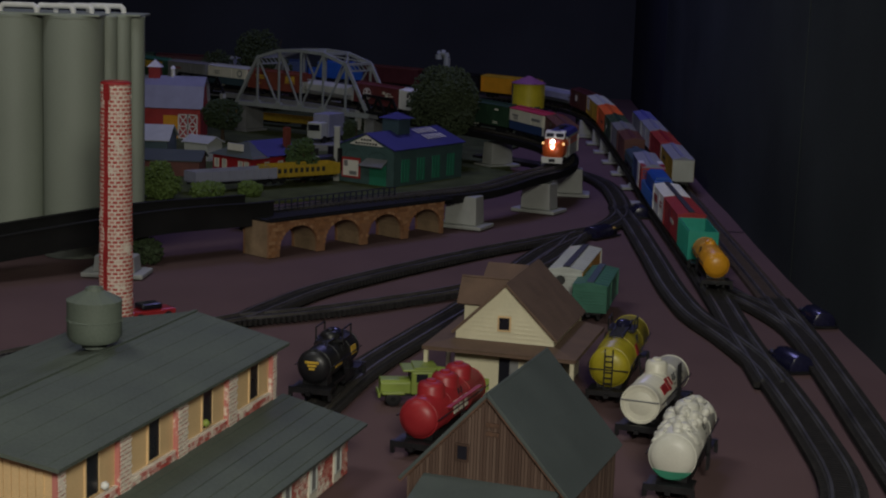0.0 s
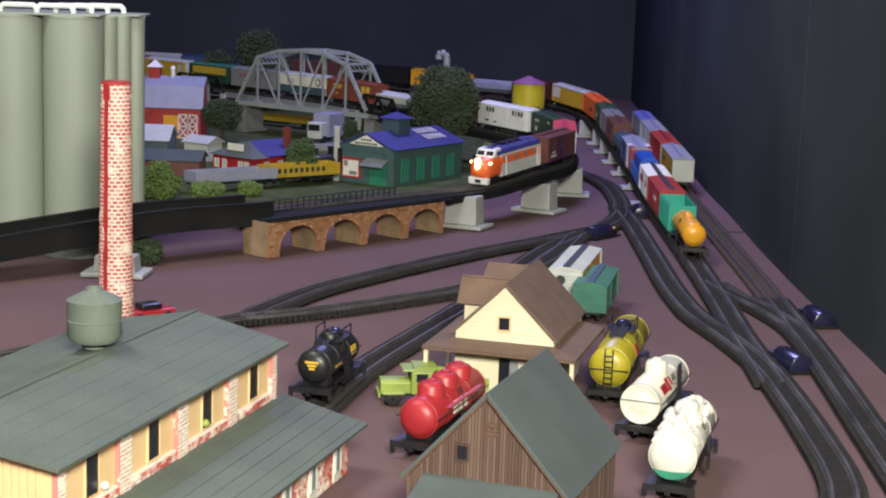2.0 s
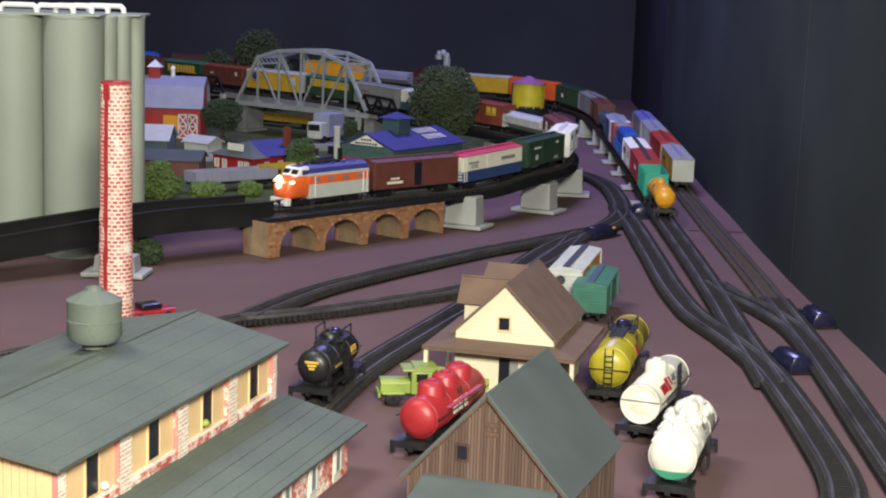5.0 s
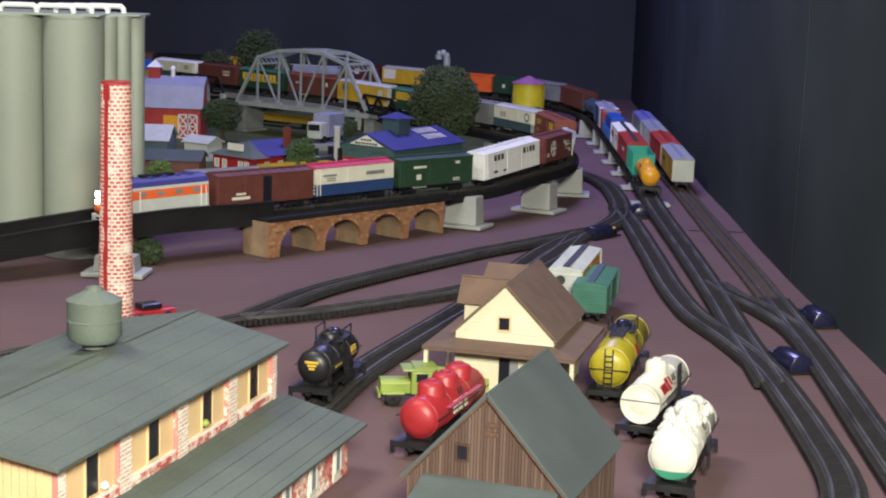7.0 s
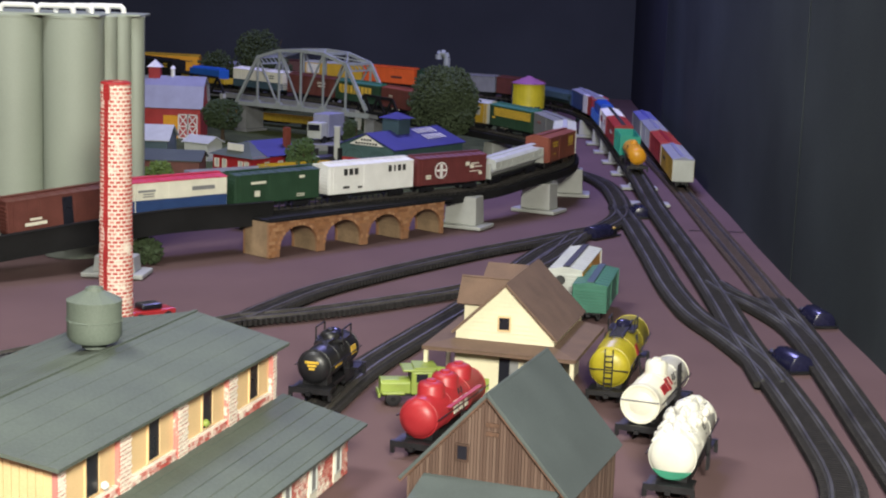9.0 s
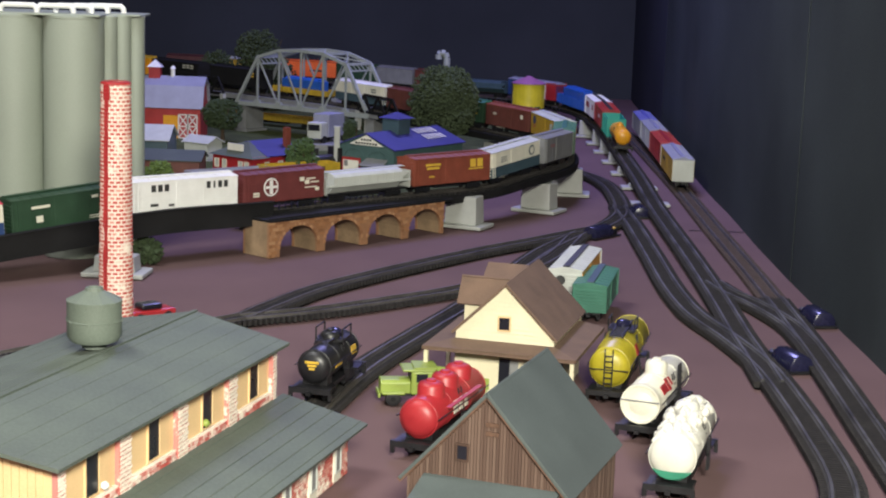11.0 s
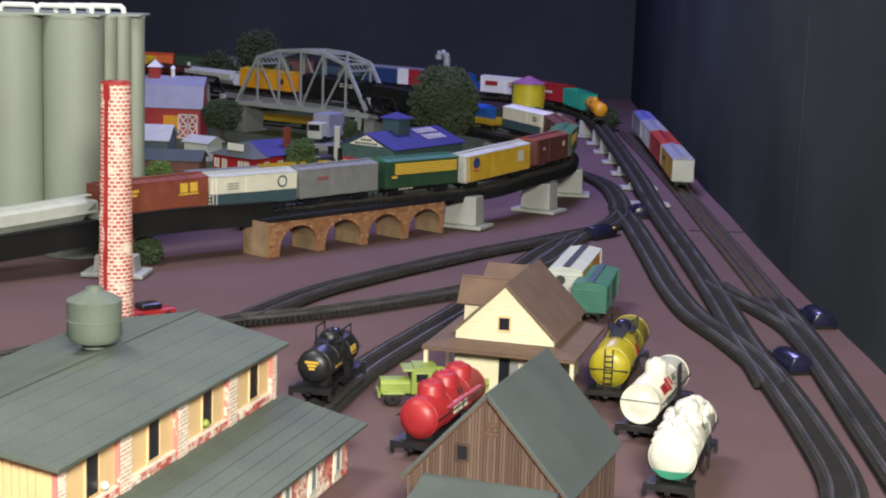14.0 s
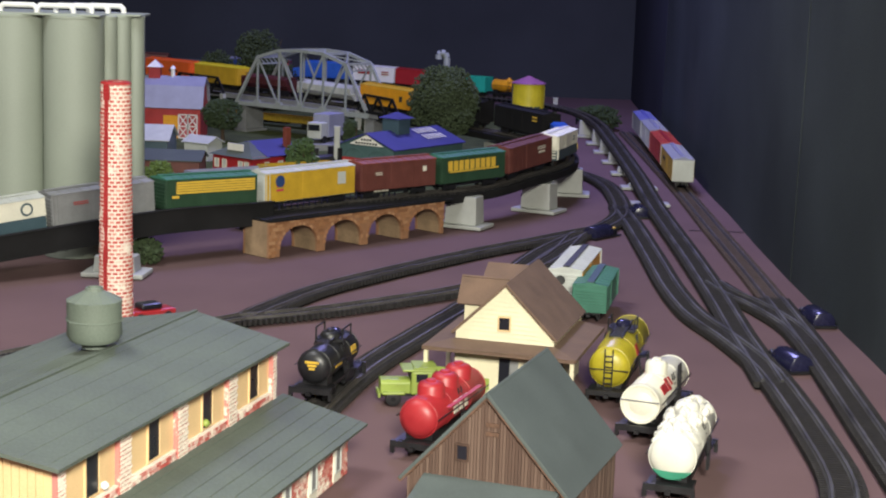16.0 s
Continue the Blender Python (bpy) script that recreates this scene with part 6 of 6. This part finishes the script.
for e in (-1, 1):
    part("side_board", Shape().box(-3.4, 3.6, min(e * 1.38, e * 1.72), max(e * 1.38, e * 1.72), 3.25, 3.35), BRIGHTRED, red_tank)

black_car = [o for o in scene.objects if o.get("label", "").startswith("glossy black tank")][0]
for z, w in ((3.15, 1.1), (2.9, 0.7), (2.65, 0.45)):
    part("end_lettering", Shape().box(-4.4, -4.26, -w / 2, w / 2, z - 0.08, z + 0.08), GILT, black_car)


def frosting(radius):
    """Cast fittings along the top of the white tank car."""
    t = [o for o in scene.objects if o.get("label", "").startswith("white tank car with green")][0]
    rnd = random.Random(31)
    zc = 1.35 + radius
    for i in range(70):
        x0 = -4.6 + 9.2 * i / 69
        a = rnd.uniform(-1.0, 1.0)
        r = rnd.uniform(0.22, 0.5)
        up = rnd.uniform(0.05, 0.35) + (0.35 if abs(x0 - 0.6) < 1.6 else 0)
        part("fitting", Shape().lathe([(r, -0.25), (r, up * 0.5), (r * 0.75, up * 0.85), (r * 0.2, up)], 10, Matrix.Translation((x0, 0, zc)) @ Matrix.Rotation(a, 4, "X") @ Matrix.Translation((0, 0, radius)) @ Matrix.Rotation(rnd.uniform(-0.4, 0.4), 4, "Y")), TANKWHITE, t, smooth=True)
    part("side_ladder", Shape().box(-0.9, -0.7, -radius - 0.35, -radius - 0.15, 1.0, 3.3).box(-0.35, -0.15, -radius - 0.35, -radius - 0.15, 1.0, 3.3).box(-0.9, -0.15, -radius - 0.33, -radius - 0.17, 2.0, 2.2), BLACK, t)


frosting(1.58)


def toy_truck():
    t = thing("delivery_truck", place(-22.7, 297, 1.4, 244), "white and blue toy delivery truck", "truck")
    part("box_body", Shape().box(-4.2, 1.5, -1.7, 1.7, 1.0, 5.2), PALEBLUE, t, bevel=0.1)
    part("cab", Shape().box(1.6, 4.0, -1.5, 1.5, 0.8, 3.8), PALE, t, bevel=0.2)
    part("windscreen", Shape().box(3.98, 4.05, -1.2, 1.2, 2.3, 3.4), DARK, t)
    for x in (-3.5, 2.8):
        for e in (-1, 1):
            part("wheel", Shape().lathe([(0.7, -0.25), (0.7, 0.25)], 16, Matrix.Translation((x, e * 1.4, 0.7)), "y"), BLACK, t)


toy_truck()
structure("ramp", Shape().box(-25.6, -19.6, 291.5, 302.5, 0.0, 1.42), GREY, "grey loading platform under the delivery truck", bevel=0.1)


def flat_loads():
    """Yellow flat cars standing beyond the truss bridge's foot."""
    gondola(place(-36, 333, 0.5, 150), 22, MUSTARD, "long mustard-yellow flat car below the bridge", height=2.2)
    gondola(place(-52, 345, 0.5, 155), 18, MUSTARD, "mustard-yellow flat car below the bridge", height=2.2)
    t = thing("steam_engine", place(-19.2, 251.5, 0.9, 39), "small black steam engine with white front rails", "locomotive")
    part("boiler", Shape().lathe([(0.9, -2.4), (1.1, -2.2), (1.1, 2.6), (0.8, 2.75)], 20, Matrix.Translation((0, 0, 2.4)), "x"), BLACK, t, smooth=True)
    part("cab", Shape().box(1.6, 3.6, -1.5, 1.5, 1.1, 4.6), BLACK, t, bevel=0.08)
    part("stack", Shape().lathe([(0.35, 3.2), (0.35, 4.4), (0.5, 4.5)], 12, Matrix.Translation((-1.6, 0, 0))), BLACK, t)
    part("running_gear", Shape().box(-3, 3.4, -1.3, 1.3, 0.7, 1.2), BLACK, t)
    for x in (-1.8, -0.3, 1.2):
        for e in (-1, 1):
            part("wheel", Shape().lathe([(0.75, -0.12), (0.75, 0.12)], 16, Matrix.Translation((x, e * 0.8, 0.75)), "y"), BLACK, t)
    s = Shape()
    for e in (-1, 1):
        s.rod((-3.0, e * 1.2, 1.0), (-3.0, e * 1.2, 3.4), 0.1)
        s.rod((-3.0, e * 1.2, 3.4), (-2.0, e * 1.2, 3.4), 0.1)
        s.rod((-3.0, e * 1.2, 1.2), (-3.4, 0, 0.6), 0.1)
    part("front_rails", s, WHITE, t, "white front rails")


flat_loads()


def red_car():
    t = thing("toy_car", place(-28.0, 150.5, 0.0, 40), "small red toy vehicle with dark top", "car")
    part("body", Shape().box(-2.4, 2.4, -1.0, 1.0, 0.25, 1.0), BRIGHTRED, t, bevel=0.2)
    part("top", Shape().box(-1.2, 1.0, -0.85, 0.85, 1.0, 1.6), DARK, t, bevel=0.2)
    for x in (-1.5, 1.5):
        for e in (-1, 1):
            part("wheel", Shape().lathe([(0.4, -0.15), (0.4, 0.15)], 14, Matrix.Translation((x, e * 0.9, 0.4)), "y"), BLACK, t)


red_car()


def loop_pipe():
    t = thing("standpipe", place(-1.5, 352, 0, 0), "grey bent standpipe behind the large tree", "standpipe")
    pts = [(0.9, 0, 0), (0.9, 0, 14.6), (0.5, 0, 15.5), (-0.4, 0, 15.6), (-0.9, 0, 15.2), (-0.9, 0, 14.2)]
    s = Shape()
    for a, b in zip(pts, pts[1:]):
        s.rod(a, b, 0.75, 10)
    part("pipe", s, TRUSS, t)


loop_pipe()
tree(33, 352, 5.0, 11.0, LEAF, "dark green mound of model bushes in the corner", 0.02, 1500, seed=21)


def word(x0, z, letters, w, h, gap):
    return [(x0 + i * (w + gap), z, w, h) for i in range(letters)]


# The train over the viaduct, from its head: (car, front, rear).
joins(locomotive(HERE), "A", 159.1, 145.4)
joins(box_car(HERE, 14.2, BROWN, BROWN, "brown box car with an open side door", open_door=True, letters=[(-3.8, 1.9, 2.6, 0.35), (-3.8, 2.4, 1.4, 0.25)], ink=OFFWHITE), "A", 144.6, 130.4)
joins(box_car(HERE, 12.8, OFFWHITE, ROSE, "white over blue box car with a red roof", low=DEEPBLUE, letters=[(3.2, 3.5, 3.0, 0.45), (-4.2, 3.6, 2.2, 0.25), (-4.0, 3.1, 1.4, 0.5)], ink=GREY), "A", 129.9, 116.9)
joins(box_car(HERE, 12.8, GREEN, GREEN, "dark green box car with small white marks", marks=True, letters=[(-3.0, 3.6, 2.2, 0.3), (3.6, 3.9, 0.8, 0.3), (-3.2, 2.3, 0.8, 0.7), (3.4, 1.7, 1.2, 0.4)]), "A", 116.2, 103.2)
joins(box_car(HERE, 13.8, WHITE, WHITE, "white box car with large black lettering", letters=[(-4.3 + 0.85 * i, 3.8, 0.58, 0.8) for i in range(3)] + [(2.9 + 0.78 * i, 3.8, 0.5 - 0.26 * (i == 1), 0.8) for i in range(4)] + [(-4.2, 1.9, 1.0, 0.3), (-2.0, 1.8, 0.7, 0.25)], ink=INK), "A", 101.5, 87.5)
car = box_car(HERE, 12.4, OXIDE, OXIDE, "red-brown box car with a white round emblem", letters=[(2.6, 3.55, 0.7, 0.5), (3.4, 3.15, 0.7, 0.5), (4.0, 3.55, 1.4, 0.16), (4.6, 3.1, 1.3, 0.16), (4.0, 2.5, 1.9, 0.12), (-4.4, 2.3, 0.9, 0.25), (-4.4, 2.0, 0.9, 0.2), (5.0, 2.2, 0.6, 0.4)])
disc(car, -2.2, 2.95, 1.1, WHITE)
disc(car, -2.2, 2.95, 0.92, OXIDE, 1.8)
for e in (-1, 1):
    bars(car, [(-2.2, 2.95, 0.5, 1.7), (-2.2, 2.95, 1.7, 0.3)], WHITE, e, 1.83)
joins(car, "A", 87.0, 74.5)
joins(hopper_car(HERE, 13.8, PALE, PALE, "pale grey covered hopper car"), "A", 74.0, 60.0)
joins(box_car(HERE, 13.8, RUST, RUST, "rust-red box car with yellow lettering", letters=word(3.6, 3.6, 2, 1.0, 1.08, 0.3) + [(4.2, 2.85, 2.6, 0.18), (-3.6, 3.75, 2.6, 0.3), (-3.6, 3.3, 2.2, 0.3), (-3.8, 2.2, 0.9, 0.2)], ink=GILT), "A", 59.5, 46.1)
car = box_car(HERE, 12.3, OFFWHITE, PALE, "white over dark teal box car with a roundel", marks=True, low=STEEL, letters=[(-3.2, 3.7, 1.6, 0.12), (-3.2, 3.4, 1.6, 0.12), (-3.2, 3.1, 1.6, 0.12)], ink=GREY)
disc(car, 3.9, 3.55, 0.72, STEEL)
disc(car, 3.9, 3.55, 0.5, OFFWHITE, 1.81)
joins(car, "A", 45.7, 33.4)
joins(box_car(HERE, 12.8, GREY, GREY, "plain grey box car with a red mark", letters=[(-2.9, 3.4, 1.8, 0.4)], ink=RED), "A", 33.0, 19.6)
joins(box_car(HERE, 12.3, GREEN, GREENBOX, "green box car with broad yellow panels and lettering", marks=True, letters=[(0.5, 3.0 + 0.29 * i, 10.6, 0.23) for i in range(5)] + [(-4.9, 2.55, 0.9, 0.3)], ink=GILT), "A", 18.6, 6.2)
car = box_car(HERE, 14.6, PALE, PALE, "long yellow box car with a silver ribbed roof", letters=[(5.0, 3.2, 1.3, 1.5)], ink=PALE, sides=YELLOW)
for e in (-1, 1):
    bars(car, [(-5.0, 2.75, 1.1, 0.9)], ROSE, e, 1.77)
disc(car, -5.0, 3.55, 0.72, DEEPBLUE, 1.79)
joins(car, "A", 5.5, -9.5)
joins(box_car(HERE, 12.3, BROWN, RUST, "brown box car with a small white disc", marks=True, letters=[(4.2, 3.4, 0.6, 0.7), (-3.4, 3.2, 1.0, 0.4)]), "A", -10.3, -23.0)
joins(box_car(HERE, 12.3, GREEN, GREENBOX, "green box car with tall yellow lettering", letters=word(-4.6, 3.4, 9, 0.8, 1.3, 0.24) + [(0, 2.6, 9.5, 0.2)], ink=GILT), "A", -23.6, -36.1)
joins(box_car(HERE, 12.3, BROWN, BROWN, "brown box car with faded white marks", letters=[(3.0, 3.6, 2.2, 0.5), (3.0, 3.0, 1.8, 0.25)]), "A", -36.7, -49.2)
joins(box_car(HERE, 13.8, OFFWHITE, WHITE, "white over dark teal box car", low=STEEL, letters=[(4.0, 3.6, 1.4, 0.8)], ink=STEEL), "A", -50.0, -64.0)
joins(gondola(HERE, 14.0, MUSTARD, "yellow flat car with a blue covered load", BLUE, "bright blue load", height=2.1), "A", -66.5, -81.0)
joins(box_car(HERE, 15.6, MATTE, MATTE, "black box car with small gold marks", letters=[(5.2, 3.6, 1.4, 1.0)], ink=GILT), "A", -83.5, -99.5)
joins(box_car(HERE, 16.2, MATTE, MATTE, "black car with white lettering", letters=word(3.2, 3.8, 3, 1.0, 0.8, 0.3)), "A", -102.5, -119.5)
joins(box_car(HERE, 14.2, GOLD, YELLOW, "orange-yellow box car with dark marks", letters=[(4.6, 2.9, 0.8, 1.0)], ink=INK), "A", -121.0, -135.8)
joins(hopper_car(HERE, 16.0, PALE, PALE, "pale grey covered hopper car"), "A", -137.0, -153.5)
joins(hopper_car(HERE, 13.4, MAROON, MAROON, "dark brown covered hopper car"), "A", -154.6, -168.2)
joins(box_car(HERE, 14.0, YELLOW, LEMON, "plain yellow steel box car"), "A", -168.8, -183.2)
joins(box_car(HERE, 16.0, ORANGE, ORANGE, "orange-red steel box car", letters=[(2.0, 2.6, 3, 0.4)], ink=INK), "A", -184.0, -200.4)

# The rear of the train, climbing along the wall and round the back.
joins(tank_car(HERE, 12.0, 1.36, GOLD, "orange-yellow tank car at the tail of the train", domes=((1.0, 0.6, 0.3),)), "B", 44.5, 32.6)
joins(gondola(HERE, 10.0, TEAL, "bright teal high-sided gondola car", height=4.4), "B", 55.4, 45.2)
joins(box_car(HERE, 14.2, BRIGHTRED, BRIGHTRED, "bright red box car with a dark roof walk", top_walk=INK, letters=[(2, 3, 3, 0.5)]), "B", 70.5, 56.0)
joins(box_car(HERE, 11.6, WHITE, WHITE, "white box car with red marks", top_walk=INK, letters=[(-2.5, 3.2, 3.6, 1.0), (3.4, 3.2, 2.0, 1.0)], ink=BRIGHTRED), "B", 82.6, 70.9)
joins(gondola(HERE, 15.0, BLUE, "blue flat car with a blue covered load", BLUE, "bright blue load", height=3.0), "B", 98.6, 83.2)
car = box_car(HERE, 15.2, DEEPBLUE, PALEBLUE, "red, white and blue box car with a white emblem", letters=[(4.2, 3.2, 1.0, 1.0)])
part("red_panel", Shape().box(-7.65, -4.6, -1.76, 1.76, 1.12, 4.74), BRIGHTRED, car)
part("white_panel", Shape().box(-4.6, -1.6, -1.83, 1.83, 1.12, 4.74), WHITE, car)
joins(car, "B", 115.0, 99.4)
joins(hopper_car(HERE, 12.6, STEEL, STEEL, "dark green hopper car"), "B", 128.8, 115.8)
joins(box_car(HERE, 11.6, BROWN, BROWN, "plain brown steel box car"), "B", 141.3, 129.5)
joins(box_car(HERE, 10.2, GREY, GREY, "plain grey steel box car"), "B", 152.2, 141.9)
joins(box_car(HERE, 10.8, GREEN, GREEN, "green box car with a white mark", letters=[(-2.0, 2.8, 0.8, 0.8)]), "B", 163.6, 152.7)
joins(box_car(HERE, 14.6, ORANGE, ORANGE, "orange-red steel box car", letters=[(2.4, 2.6, 3.0, 0.4)], ink=INK), "B", 179.0, 164.2)
joins(box_car(HERE, 14.8, YELLOW, PALE, "yellow box car with a white end panel", letters=[(-5.2, 3.2, 3.4, 2.2)], ink=OFFWHITE), "B", 194.8, 179.8)
joins(box_car(HERE, 10.4, MAROON, MAROON, "dark red box car with a white mark", letters=[(-1.0, 3.2, 1.2, 1.2)]), "B", 206.2, 195.6)
joins(hopper_car(HERE, 13.4, PALEBLUE, PALE, "pale lilac-grey hopper car"), "B", 220.4, 206.8)
joins(box_car(HERE, 15.4, GOLD, YELLOW, "long orange-yellow box car", letters=[(5.0, 3.4, 2.2, 0.4)], ink=INK), "B", 236.6, 221.0)
joins(box_car(HERE, 15.6, MATTE, MATTE, "black car with faint marks", letters=[(-4.0, 3.0, 3.0, 0.5)], ink=GREY), "B", 253.0, 237.2)
joins(box_car(HERE, 15.6, MAROON, BROWN, "dark brown box car"), "B", 269.6, 253.7)
joins(gondola(HERE, 14.0, BLUE, "blue car with a covered load", BLUE, "blue load", height=3.2), "B", 284.6, 270.3)
joins(box_car(HERE, 11.0, DEEPBLUE, DEEPBLUE, "dark blue box car"), "B", 296.2, 285.2)
joins(box_car(HERE, 11.2, PALEBLUE, PALE, "lilac-white steel box car"), "B", 308.2, 296.8)
joins(box_car(HERE, 13.4, MAROON, MAROON, "plain maroon steel box car"), "B", 322.4, 308.8)
joins(box_car(HERE, 13.4, GREEN, GREEN, "plain dark green box car"), "B", 336.6, 323.0)


def motions():
    for ob, line, front, rear in TRAIN:
        way, along, start, gone = (WAY_A, ALONG_A, A0, GONE_A) if line == "A" else (WAY_B, ALONG_B, B0, GONE_B)
        walk(ob, [(t, on_line(way, along, start + front + s, start + rear + s)) for t, s in zip(TIMES, gone)])


motions()
